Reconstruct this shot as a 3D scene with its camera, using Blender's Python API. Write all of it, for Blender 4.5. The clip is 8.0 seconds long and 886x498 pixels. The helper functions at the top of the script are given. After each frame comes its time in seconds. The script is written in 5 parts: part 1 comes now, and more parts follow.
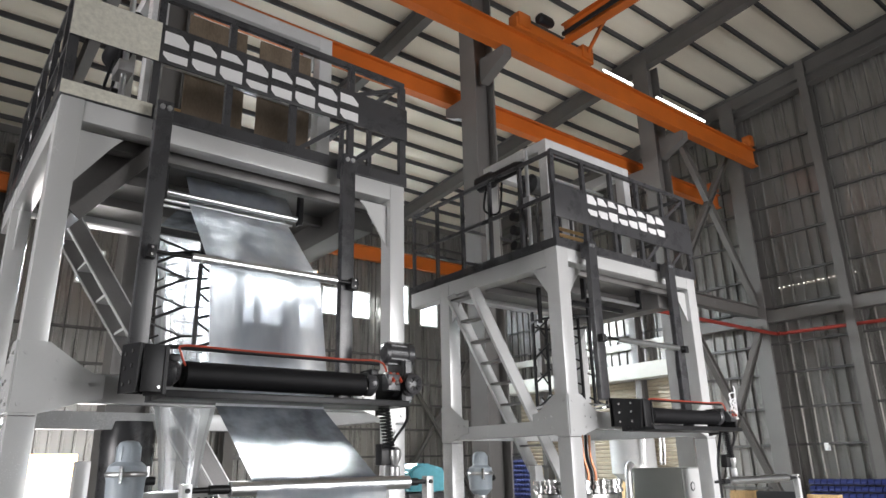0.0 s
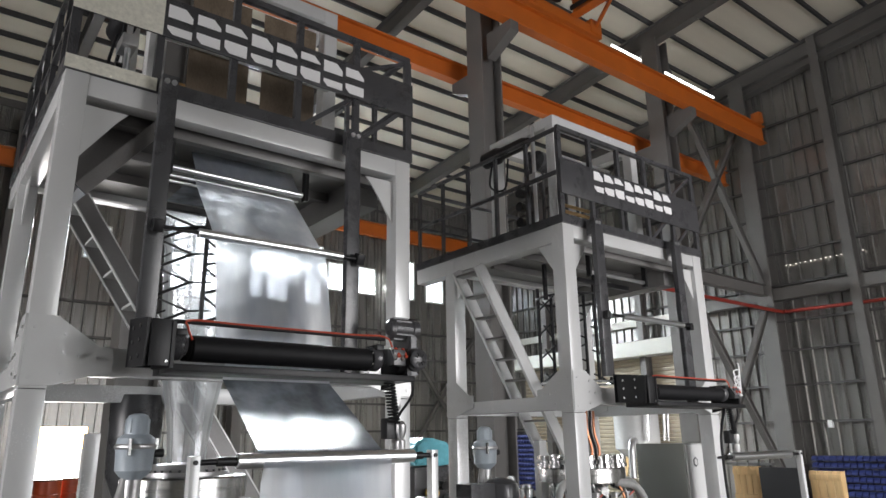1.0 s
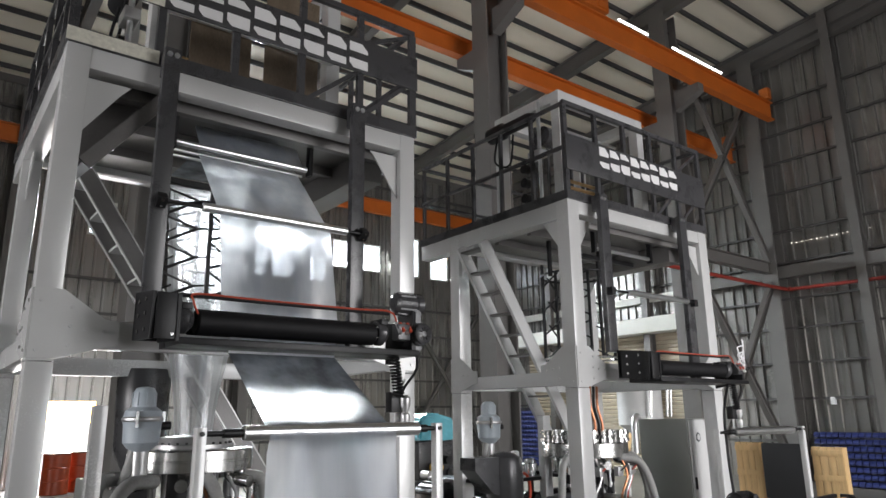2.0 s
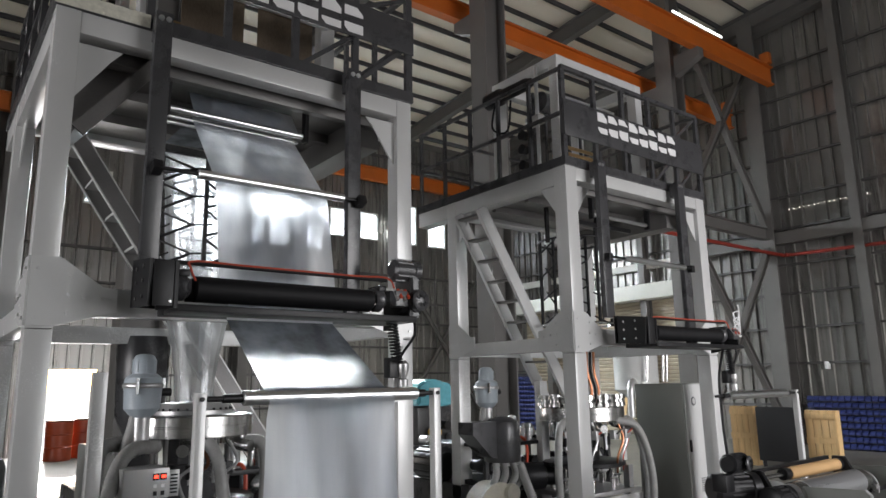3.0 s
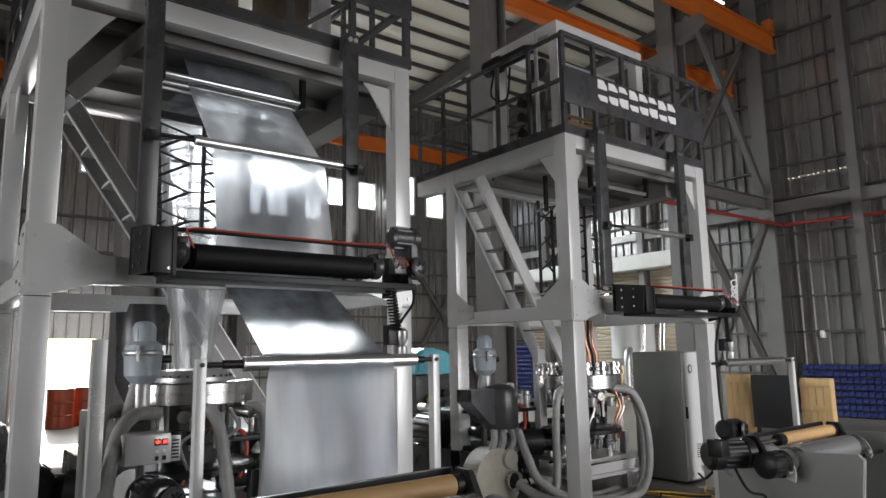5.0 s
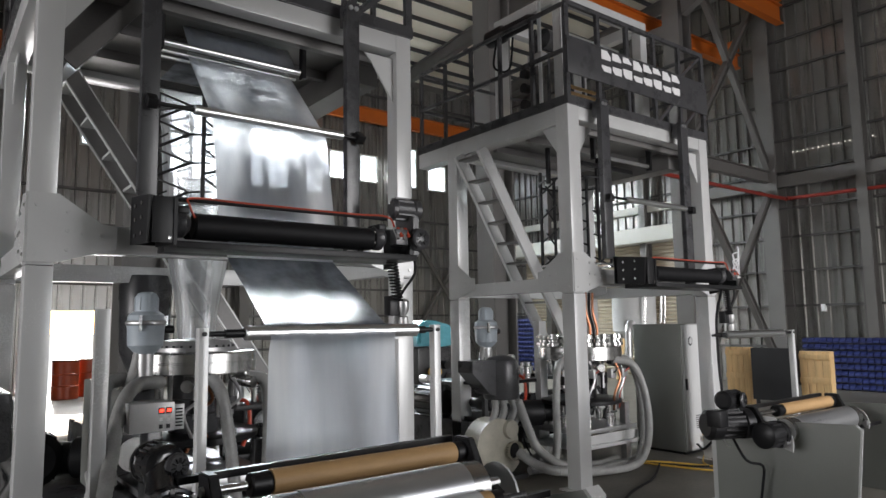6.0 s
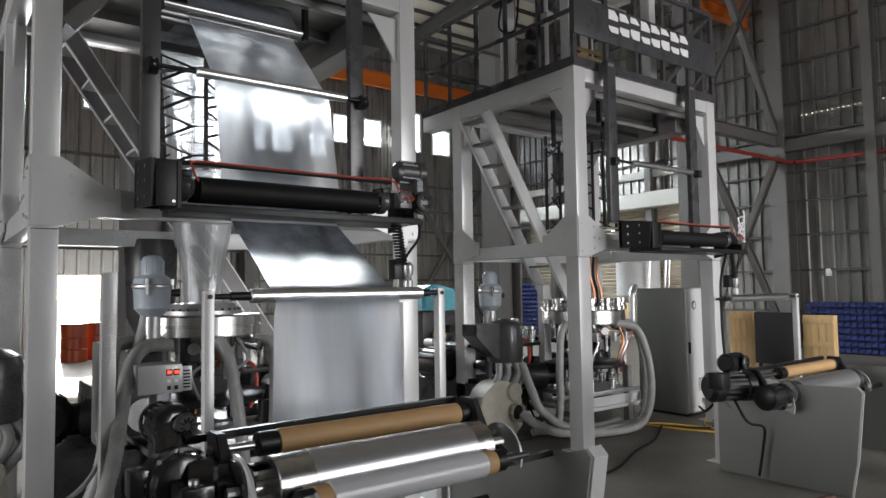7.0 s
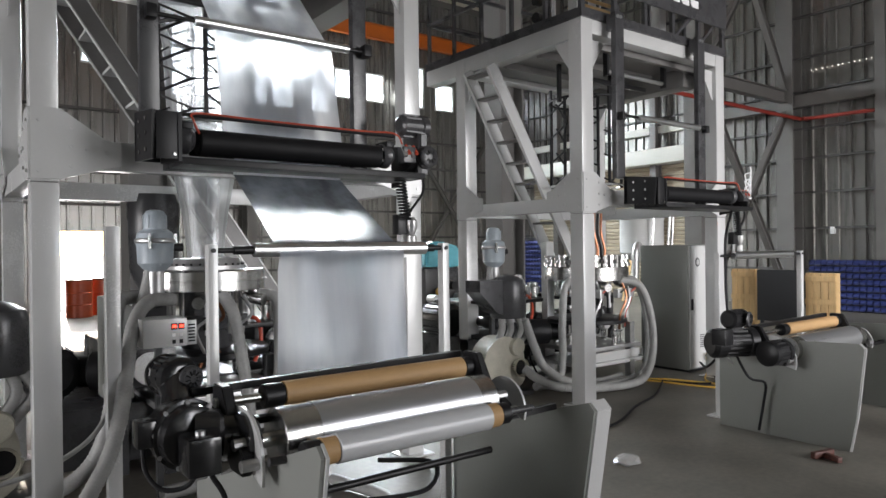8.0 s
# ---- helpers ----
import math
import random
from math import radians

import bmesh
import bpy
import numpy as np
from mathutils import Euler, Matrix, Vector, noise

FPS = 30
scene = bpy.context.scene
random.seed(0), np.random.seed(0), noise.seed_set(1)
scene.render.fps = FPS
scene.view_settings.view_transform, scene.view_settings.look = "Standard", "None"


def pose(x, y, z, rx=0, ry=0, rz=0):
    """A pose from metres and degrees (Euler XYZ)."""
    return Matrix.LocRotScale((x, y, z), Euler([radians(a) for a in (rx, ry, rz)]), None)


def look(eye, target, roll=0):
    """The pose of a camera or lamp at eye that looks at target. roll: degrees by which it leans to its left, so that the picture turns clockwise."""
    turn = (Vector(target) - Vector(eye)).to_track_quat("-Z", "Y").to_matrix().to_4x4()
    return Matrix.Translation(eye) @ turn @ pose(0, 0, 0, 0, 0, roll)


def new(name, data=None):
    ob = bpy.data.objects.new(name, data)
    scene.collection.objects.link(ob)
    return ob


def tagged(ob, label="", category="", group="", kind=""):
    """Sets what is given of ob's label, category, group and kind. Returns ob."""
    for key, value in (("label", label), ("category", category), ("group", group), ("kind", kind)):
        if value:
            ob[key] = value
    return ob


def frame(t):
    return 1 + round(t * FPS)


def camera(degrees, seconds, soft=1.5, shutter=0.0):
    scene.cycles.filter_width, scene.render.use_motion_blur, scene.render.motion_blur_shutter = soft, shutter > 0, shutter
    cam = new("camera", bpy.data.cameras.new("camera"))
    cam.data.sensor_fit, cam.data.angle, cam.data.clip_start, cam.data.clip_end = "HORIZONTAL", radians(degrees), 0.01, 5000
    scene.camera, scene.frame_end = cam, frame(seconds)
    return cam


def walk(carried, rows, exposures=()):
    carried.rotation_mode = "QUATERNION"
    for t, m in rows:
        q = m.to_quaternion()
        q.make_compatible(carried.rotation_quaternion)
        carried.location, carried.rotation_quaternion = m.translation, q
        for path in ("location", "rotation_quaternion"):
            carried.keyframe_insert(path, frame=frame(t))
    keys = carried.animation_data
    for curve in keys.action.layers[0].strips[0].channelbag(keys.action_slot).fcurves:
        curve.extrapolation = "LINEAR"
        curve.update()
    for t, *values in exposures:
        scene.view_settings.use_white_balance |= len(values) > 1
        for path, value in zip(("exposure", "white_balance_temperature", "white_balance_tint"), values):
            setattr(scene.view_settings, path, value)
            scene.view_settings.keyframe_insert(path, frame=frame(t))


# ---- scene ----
cam = camera(66.17, 8.0)
PATH = [
    (0.0, pose(0.000, 0.000, 1.700, 107.555, 1.192, -38.208)),
    (0.5, pose(0.001, 0.003, 1.699, 106.316, 1.141, -38.057)),
    (1.0, pose(0.003, -0.000, 1.696, 105.612, 0.862, -37.795)),
    (1.5, pose(0.007, 0.007, 1.685, 104.834, 0.709, -37.603)),
    (3.0, pose(0.016, 0.014, 1.670, 101.040, 0.958, -37.593)),
    (3.5, pose(0.020, 0.020, 1.660, 99.944, 1.038, -37.809)),
    (4.0, pose(0.019, 0.021, 1.656, 99.683, 1.067, -37.816)),
    (4.5, pose(0.019, 0.025, 1.656, 99.276, 1.052, -37.788)),
    (6.0, pose(0.029, 0.031, 1.633, 96.356, 0.871, -37.587)),
    (6.5, pose(0.029, 0.030, 1.629, 94.922, 0.865, -37.460)),
    (7.0, pose(0.033, 0.034, 1.623, 93.419, 0.860, -37.208)),
    (7.5, pose(0.037, 0.058, 1.614, 91.797, 0.769, -37.116)),
    (8.0, pose(0.043, 0.067, 1.608, 89.848, 0.693, -37.013)),
]
walk(cam, PATH, exposures=((0.0, 0.9), (0.5, 0.68), (1.5, 0.57), (3.5, 0.24), (7.0, 0.24), (8.0, 0.55)))

# ---- world, sun, daylight in the openings ----
world = bpy.data.worlds.new("sky")
scene.world = world
world.use_nodes = True
wn = world.node_tree
sky = wn.nodes.new("ShaderNodeTexSky")
sky.sky_type, sky.sun_disc = "NISHITA", False
sky.sun_elevation, sky.sun_rotation = radians(16), radians(7)
wn.links.new(sky.outputs[0], wn.nodes["Background"].inputs[0])
wn.nodes["Background"].inputs[1].default_value = 0.15

sun = new("sun", bpy.data.lights.new("sun", "SUN"))
sun.data.energy, sun.data.angle, sun.data.color = 4.0, radians(0.6), (1.0, 0.95, 0.88)
sun.matrix_world = look((5.5, 40, 6.6), (2.6, 16, 0))


def daylight(name, eye, target, width, height, watts, tint=(1.0, 0.965, 0.985), spread=180):
    lamp = bpy.data.lights.new(name, "AREA")
    lamp.shape, lamp.size, lamp.size_y, lamp.energy, lamp.color = "RECTANGLE", width, height, watts, tint
    lamp.spread = radians(spread)
    ob = new(name, lamp)
    ob.matrix_world = look(eye, target)
    return ob


daylight("daylight_near_gate", (9.5, -7.9, 2.7), (11.2, 4, -0.6), 8.5, 5.0, 620, spread=108)
daylight("daylight_side_gate", (-11.9, 4.0, 2.8), (2.0, 4.4, 3.4), 9.0, 5.2, 380, spread=110)
daylight("daylight_windows", (9.3, 20.3, 7.1), (9.5, 12, 0.0), 9.6, 1.8, 2250, (0.89, 0.955, 1.0), 114)
daylight("daylight_far_door", (3.2, 20.4, 1.1), (3.0, 12, 0.5), 2.2, 2.0, 110)

# ---- materials ----
def nodes_of(name):
    m = bpy.data.materials.new(name)
    m.use_nodes = True
    n = m.node_tree
    return m, n, n.nodes["Principled BSDF"]


def mat(name, col, rough=0.5, metal=0.0, vary=0.12, scale=6.0, bump=0.05, fine=90.0, spec=0.5, coat=0.0, streak=None):
    """Colour with broad stains and fine grain, gloss that wanders with them, and a little relief."""
    m, n, b = nodes_of(name)
    co = n.nodes.new("ShaderNodeTexCoord")
    mp = n.nodes.new("ShaderNodeMapping")
    mp.inputs["Scale"].default_value = streak or (1, 1, 1)
    n.links.new(co.outputs["Object"], mp.inputs[0])
    big, small = n.nodes.new("ShaderNodeTexNoise"), n.nodes.new("ShaderNodeTexNoise")
    big.inputs["Scale"].default_value, small.inputs["Scale"].default_value = scale, fine
    big.inputs["Detail"].default_value, small.inputs["Detail"].default_value = 5, 3
    for t in (big, small):
        n.links.new(mp.outputs[0], t.inputs["Vector"])
    add = n.nodes.new("ShaderNodeMix")
    add.inputs[0].default_value = 0.35
    n.links.new(big.outputs[0], add.inputs[2])
    n.links.new(small.outputs[0], add.inputs[3])
    ramp = n.nodes.new("ShaderNodeValToRGB")
    ramp.color_ramp.elements[0].position, ramp.color_ramp.elements[1].position = 0.3, 0.7
    ramp.color_ramp.elements[0].color = (*[c * (1 - vary) for c in col], 1)
    ramp.color_ramp.elements[1].color = (*[min(1, c * (1 + vary)) for c in col], 1)
    n.links.new(add.outputs[0], ramp.inputs[0])
    n.links.new(ramp.outputs[0], b.inputs["Base Color"])
    rr = n.nodes.new("ShaderNodeMapRange")
    rr.inputs["To Min"].default_value, rr.inputs["To Max"].default_value = max(0.03, rough * 0.75), min(1, rough * 1.25)
    n.links.new(add.outputs[0], rr.inputs[0])
    n.links.new(rr.outputs[0], b.inputs["Roughness"])
    b.inputs["Metallic"].default_value, b.inputs["Specular IOR Level"].default_value = metal, spec
    b.inputs["Coat Weight"].default_value = coat
    if bump:
        bp = n.nodes.new("ShaderNodeBump")
        bp.inputs["Strength"].default_value, bp.inputs["Distance"].default_value = bump, 0.01
        n.links.new(add.outputs[0], bp.inputs["Height"])
        n.links.new(bp.outputs[0], b.inputs["Normal"])
    return m


def sheet_mat(name, clear, frost, tint, gloss_rough=0.22, milk=0.86, wave=0.35, metal=0.55, rim=0.0, blur=0.8):
    """Thin plastic film: part clear, part frosted so that lights behind it blur, with a soft shine."""
    m, n, b = nodes_of(name)
    out = n.nodes["Material Output"]
    co, wv = n.nodes.new("ShaderNodeTexCoord"), n.nodes.new("ShaderNodeTexNoise")
    mp = n.nodes.new("ShaderNodeMapping")
    mp.inputs["Scale"].default_value = (5.0, 5.0, 0.25)
    wv.inputs["Scale"].default_value, wv.inputs["Detail"].default_value = 1.3, 4
    n.links.new(co.outputs["Object"], mp.inputs[0])
    n.links.new(mp.outputs[0], wv.inputs["Vector"])
    bp = n.nodes.new("ShaderNodeBump")
    bp.inputs["Strength"].default_value, bp.inputs["Distance"].default_value = wave, 0.03
    n.links.new(wv.outputs[0], bp.inputs["Height"])
    b.inputs["Base Color"].default_value = (*tint, 1)
    b.inputs["Roughness"].default_value, b.inputs["Metallic"].default_value = gloss_rough, metal
    n.links.new(bp.outputs[0], b.inputs["Normal"])
    tr, tl, rf = (n.nodes.new("ShaderNodeBsdf" + k) for k in ("Transparent", "Translucent", "Refraction"))
    tl.inputs[0].default_value = (*[c * 0.75 for c in tint], 1)
    rf.inputs["IOR"].default_value, rf.inputs["Roughness"].default_value = 1.18, blur
    m1, m2, m3 = (n.nodes.new("ShaderNodeMixShader") for _ in range(3))
    m1.inputs[0].default_value, m3.inputs[0].default_value = milk, clear
    fr = n.nodes.new("ShaderNodeMapRange")
    fr.inputs["From Min"].default_value, fr.inputs["From Max"].default_value = 0.3, 0.7
    fr.inputs["To Min"].default_value, fr.inputs["To Max"].default_value = max(0, frost - 0.3), min(1, frost + 0.2)
    n.links.new(wv.outputs[0], fr.inputs[0])
    n.links.new(fr.outputs[0], m2.inputs[0])
    n.links.new(rf.outputs[0], m1.inputs[1]), n.links.new(tl.outputs[0], m1.inputs[2])
    n.links.new(b.outputs[0], m2.inputs[1]), n.links.new(m1.outputs[0], m2.inputs[2])
    n.links.new(m2.outputs[0], m3.inputs[1]), n.links.new(tr.outputs[0], m3.inputs[2])
    last = m3
    if rim:
        lw, gl, last = n.nodes.new("ShaderNodeLayerWeight"), n.nodes.new("ShaderNodeBsdfGlossy"), n.nodes.new("ShaderNodeMixShader")
        lw.inputs["Blend"].default_value, gl.inputs["Roughness"].default_value = rim, 0.35
        gl.inputs["Color"].default_value = (0.9, 0.92, 0.93, 1)
        n.links.new(lw.outputs["Facing"], last.inputs[0])
        n.links.new(m3.outputs[0], last.inputs[1]), n.links.new(gl.outputs[0], last.inputs[2])
    n.links.new(last.outputs[0], out.inputs["Surface"])
    return m


def glow(name, col, power):
    m, n, b = nodes_of(name)
    b.inputs["Base Color"].default_value = (*col, 1)
    b.inputs["Emission Color"].default_value = (*col, 1)
    b.inputs["Emission Strength"].default_value = power
    return m


M_PAINT = mat("light_grey_paint", (0.6, 0.605, 0.598), 0.26, 0.12, vary=0.04, scale=2, bump=0.008, fine=120)
M_DARK = mat("dark_grey_paint", (0.055, 0.055, 0.058), 0.28, vary=0.15, scale=4, fine=150)
M_DECK = mat("dull_deck_sheet", (0.3, 0.295, 0.28), 0.32, 0.4, vary=0.2, scale=2, fine=60)
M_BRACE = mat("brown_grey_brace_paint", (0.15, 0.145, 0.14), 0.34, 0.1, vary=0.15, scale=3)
M_LADDER = mat("grey_ladder_steel", (0.26, 0.255, 0.25), 0.28, 0.4, vary=0.12, scale=5)
M_BLACK = mat("black_enamel", (0.012, 0.012, 0.013), 0.4, vary=0.3, scale=8, spec=0.3)
M_GLOSS = mat("glossy_black_motor_paint", (0.014, 0.014, 0.015), 0.2, vary=0.3, scale=9, bump=0.12, fine=60, spec=0.6, coat=0.3)
M_RUBBER = mat("black_rubber", (0.008, 0.008, 0.009), 0.6, vary=0.2, scale=20, spec=0.25)
M_CHROME = mat("chromed_roller", (0.8, 0.81, 0.82), 0.3, 1.0, 0.05, 3, 0.02, streak=(0.3, 6, 6))
M_STEEL = mat("brushed_steel", (0.58, 0.58, 0.57), 0.24, 1.0, 0.12, 5, 0.04, streak=(8, 8, 0.6))
M_ALU = mat("cast_aluminium", (0.5, 0.5, 0.5), 0.42, 0.9, 0.15, 12, 0.12)
# pale mottled colour standing for glare on dark gloss paint
M_GLARE = mat("band_glare", (0.85, 0.83, 0.72), 0.25, 0.2, 0.16, 30, 0.08, fine=70)
M_ORANGE = mat("orange_paint", (0.5, 0.12, 0.012), 0.5, vary=0.15, scale=2)
M_DRUM = mat("red_orange_drum_paint", (0.4, 0.06, 0.016), 0.35, vary=0.2, scale=3)
M_COLUMN = mat("grey_column_paint", (0.125, 0.12, 0.113), 0.45, vary=0.12, scale=2)
M_PURLIN = mat("dark_purlin_steel", (0.05, 0.05, 0.052), 0.55, vary=0.2, scale=2)
M_GIRT = mat("dark_grey_girt_paint", (0.075, 0.073, 0.07), 0.5, vary=0.2, scale=2)
M_WALL = mat("galvanised_corrugated_sheet", (0.255, 0.25, 0.235), 0.28, 0.55, 0.12, 1.5, 0.06, streak=(3, 3, 0.25))
M_ROOF = mat("cream_roof_lining", (0.82, 0.77, 0.65), 0.6, vary=0.1, scale=0.8, streak=(0.3, 2, 1))
M_FLOOR = mat("worn_concrete", (0.138, 0.128, 0.11), 0.5, vary=0.42, scale=1.6, bump=0.1, fine=22, spec=0.45)
M_YARD = mat("pale_yard_concrete", (0.6, 0.6, 0.58), 0.8, vary=0.1, scale=1)
M_KRAFT = mat("kraft_cardboard", (0.5, 0.31, 0.14), 0.6, vary=0.12, scale=9, streak=(0.6, 4, 4))
M_WOOD = mat("pale_pine_board", (0.62, 0.42, 0.2), 0.6, vary=0.18, scale=4, streak=(6, 6, 0.5))
M_WHITE = mat("white_sign_vinyl", (0.85, 0.85, 0.85), 0.4, vary=0.03)
M_CREAM = mat("cream_shutter_box_paint", (0.68, 0.69, 0.64), 0.45, vary=0.06, scale=2)
M_SHUTTER = mat("cream_roller_shutter", (0.42, 0.37, 0.28), 0.5, vary=0.1, scale=3)
M_RED = mat("red_pipe_paint", (0.24, 0.028, 0.018), 0.4, vary=0.15)
M_CORD = mat("red_air_tube", (0.5, 0.07, 0.035), 0.35, vary=0.1)
M_BLUE = mat("blue_bin_plastic", (0.016, 0.026, 0.12), 0.5, vary=0.25, scale=5)
M_HOSE = mat("grey_ribbed_hose", (0.3, 0.3, 0.29), 0.45, vary=0.2, scale=10)
M_HOPPER = mat("blue_grey_loader_paint", (0.38, 0.43, 0.47), 0.35, vary=0.1)
M_BEIGE = mat("beige_blower_paint", (0.42, 0.4, 0.33), 0.45, vary=0.18, scale=8, bump=0.1)
M_GREYBOX = mat("grey_cabinet_paint", (0.24, 0.247, 0.23), 0.36, vary=0.06, scale=2, bump=0.03)
M_TEAL = mat("teal_plastic_wrap", (0.12, 0.42, 0.5), 0.4, vary=0.25, scale=6, bump=0.3)
M_SCREEN = mat("matt_black_board", (0.012, 0.012, 0.014), 0.7, vary=0.3)
M_COPPER = mat("copper_fittings", (0.3, 0.13, 0.07), 0.35, 0.9, 0.3)
M_YELLOW = mat("yellow_cable", (0.6, 0.38, 0.06), 0.5, vary=0.15)
M_FILM = sheet_mat("silvery_plastic_film", 0.05, 0.58, (0.36, 0.41, 0.48), 0.3, 0.05, wave=0.1, metal=0.05, blur=0.5)
M_BUBBLE = sheet_mat("clear_film_bubble", 0.6, 0.4, (0.74, 0.77, 0.79), 0.14, 0.4, 0.25, 0.6, 0.1)
M_ROLLFILM = mat("wound_silver_film", (0.55, 0.56, 0.57), 0.3, 0.8, 0.06, 3, 0.03, streak=(0.15, 5, 5))
M_ROLLWHITE = mat("wound_white_film", (0.58, 0.59, 0.6), 0.34, 0.0, 0.04, 3, 0.03, coat=0.4, streak=(0.15, 5, 5))
M_PANE = sheet_mat("frosted_window_glass", 0.0, 0.9, (0.95, 0.97, 1.0))
M_BAG = sheet_mat("crumpled_clear_bag", 0.3, 0.3, (0.85, 0.85, 0.85), 0.2)
M_TOOL = mat("rusty_red_tool", (0.07, 0.02, 0.012), 0.6, vary=0.3)
M_SMOKE = mat("brown_smoked_panel", (0.16, 0.125, 0.09), 0.25, vary=0.35, scale=5, streak=(1, 1, 0.4))
M_LED = glow("red_led_digits", (1.0, 0.04, 0.02), 4.0)
M_LIT_LINE = glow("lit_line_glow", (1.0, 1.0, 0.96), 4.0)
M_LAP_GLOW = glow("daylight_in_sheet_lap", (1.0, 0.98, 0.94), 0.38)
M_SKYGLOW = glow("bright_sky_outside", (0.86, 0.93, 1.0), 8.5)

# ---- building tools ----
ORIGIN = {}


def thing(name, base, label, category, group="", kind=""):
    ob = new(name)
    ob.location = base
    ob.empty_display_size = 0.2
    ORIGIN[ob.name] = Vector(base)
    return tagged(ob, label, category, group, kind)


def part(name, bm, material, parent=None, label="", smooth=None):
    """One mesh object, drawn in world coordinates, hung under a thing or a part."""
    me = bpy.data.meshes.new(name)
    if parent is not None:
        org = ORIGIN[parent.name]
        bmesh.ops.translate(bm, verts=bm.verts, vec=-org)
    bmesh.ops.recalc_face_normals(bm, faces=bm.faces)
    if smooth is None:
        smooth = 35
    if smooth:
        for f in bm.faces:
            f.smooth = True
        for e in bm.edges:
            if len(e.link_faces) == 2 and e.calc_face_angle(0) > radians(smooth):
                e.smooth = False
    bm.to_mesh(me)
    bm.free()
    me.materials.append(material)
    ob = new(name, me)
    if parent is not None:
        ob.parent = parent
        ORIGIN[ob.name] = org
    if label:
        tagged(ob, label)
    return ob


def whole(name, bm, material, label, category, group="", kind="", smooth=None):
    return tagged(part(name, bm, material, smooth=smooth), label, category, group, kind)


def setting(name, bm, material, label="", smooth=None):
    return tagged(part(name, bm, material, smooth=smooth), label, kind="structure")


def box(x0, x1, y0, y1, z0, z1, bevel=0.0, bm=None):
    b = bm if bm is not None else bmesh.new()
    vs = [b.verts.new(p) for p in ((x0, y0, z0), (x1, y0, z0), (x1, y1, z0), (x0, y1, z0), (x0, y0, z1), (x1, y0, z1), (x1, y1, z1), (x0, y1, z1))]
    fs = [b.faces.new([vs[i] for i in q]) for q in ((0, 3, 2, 1), (4, 5, 6, 7), (0, 1, 5, 4), (1, 2, 6, 5), (2, 3, 7, 6), (3, 0, 4, 7))]
    if bevel:
        es = list({e for f in fs for e in f.edges})
        bmesh.ops.bevel(b, geom=es, offset=bevel, segments=2, affect="EDGES", profile=0.6)
    return b


def bar(p, q, w, h, bm=None, bevel=0.0, up=(0, 0, 1)):
    """A rectangular bar from p to q, w across and h along up."""
    own = bmesh.new()
    p, q = Vector(p), Vector(q)
    d = (q - p).normalized()
    u = Vector(up)
    if abs(d.dot(u)) > 0.98:
        u = Vector((0, 1, 0))
    s = d.cross(u).normalized()
    u = s.cross(d).normalized()
    box(-w / 2, w / 2, 0, (q - p).length, -h / 2, h / 2, bevel, own)
    m = Matrix((s, d, u)).transposed().to_4x4()
    m.translation = p
    bmesh.ops.transform(own, matrix=m, verts=own.verts)
    return join(bm, own)


def join(bm, own):
    if bm is None:
        return own
    me = bpy.data.meshes.new("tmp")
    own.to_mesh(me)
    own.free()
    bm.from_mesh(me)
    bpy.data.meshes.remove(me)
    return bm


def lathe(p, q, profile, seg=28, bm=None, caps=True):
    """Rings (s, r) along p to q, s from 0 to 1."""
    b = bm if bm is not None else bmesh.new()
    p, q = Vector(p), Vector(q)
    d = (q - p).normalized()
    a = d.orthogonal().normalized()
    c = d.cross(a)
    rings = []
    for s, r in profile:
        o = p + (q - p) * s
        rings.append([b.verts.new(o + (a * math.cos(k * math.tau / seg) + c * math.sin(k * math.tau / seg)) * r) for k in range(seg)])
    for r0, r1 in zip(rings, rings[1:]):
        for k in range(seg):
            b.faces.new((r0[k], r0[(k + 1) % seg], r1[(k + 1) % seg], r1[k]))
    if caps:
        b.faces.new(rings[0][::-1])
        b.faces.new(rings[-1])
    return b


def rod(p, q, r, seg=16, bm=None, edge=0.0):
    n = (Vector(q) - Vector(p)).length
    e = edge / n
    prof = ((0, r - edge), (e, r), (1 - e, r), (1, r - edge)) if edge else ((0, r), (1, r))
    return lathe(p, q, prof, seg, bm)


def hose(points, r, seg=12, ribs=0.0, pitch=0.02, bm=None):
    """A tube along a smooth line through the points; ribs: depth of its rings."""
    b = bm if bm is not None else bmesh.new()
    pts = [Vector(p) for p in points]
    ext = [pts[0] * 2 - pts[1]] + pts + [pts[-1] * 2 - pts[-2]]
    line = []
    for i in range(1, len(ext) - 2):
        p0, p1, p2, p3 = ext[i - 1:i + 3]
        n = max(4, int((p2 - p1).length / (pitch if ribs else 0.05)))
        for k in range(n):
            t = k / n
            line.append(0.5 * (2 * p1 + (p2 - p0) * t + (2 * p0 - 5 * p1 + 4 * p2 - p3) * t * t + (3 * p1 - p0 - 3 * p2 + p3) * t ** 3))
    line.append(pts[-1])
    prev, rings = None, []
    for i, o in enumerate(line):
        d = (line[min(i + 1, len(line) - 1)] - line[max(i - 1, 0)]).normalized()
        a = d.orthogonal() if prev is None else prev - d * prev.dot(d)
        a.normalize()
        prev = a
        c = d.cross(a)
        rr = r * (1 - ribs * (i % 2))
        rings.append([b.verts.new(o + (a * math.cos(k * math.tau / seg) + c * math.sin(k * math.tau / seg)) * rr) for k in range(seg)])
    for r0, r1 in zip(rings, rings[1:]):
        for k in range(seg):
            b.faces.new((r0[k], r0[(k + 1) % seg], r1[(k + 1) % seg], r1[k]))
    b.faces.new(rings[0][::-1])
    b.faces.new(rings[-1])
    return b


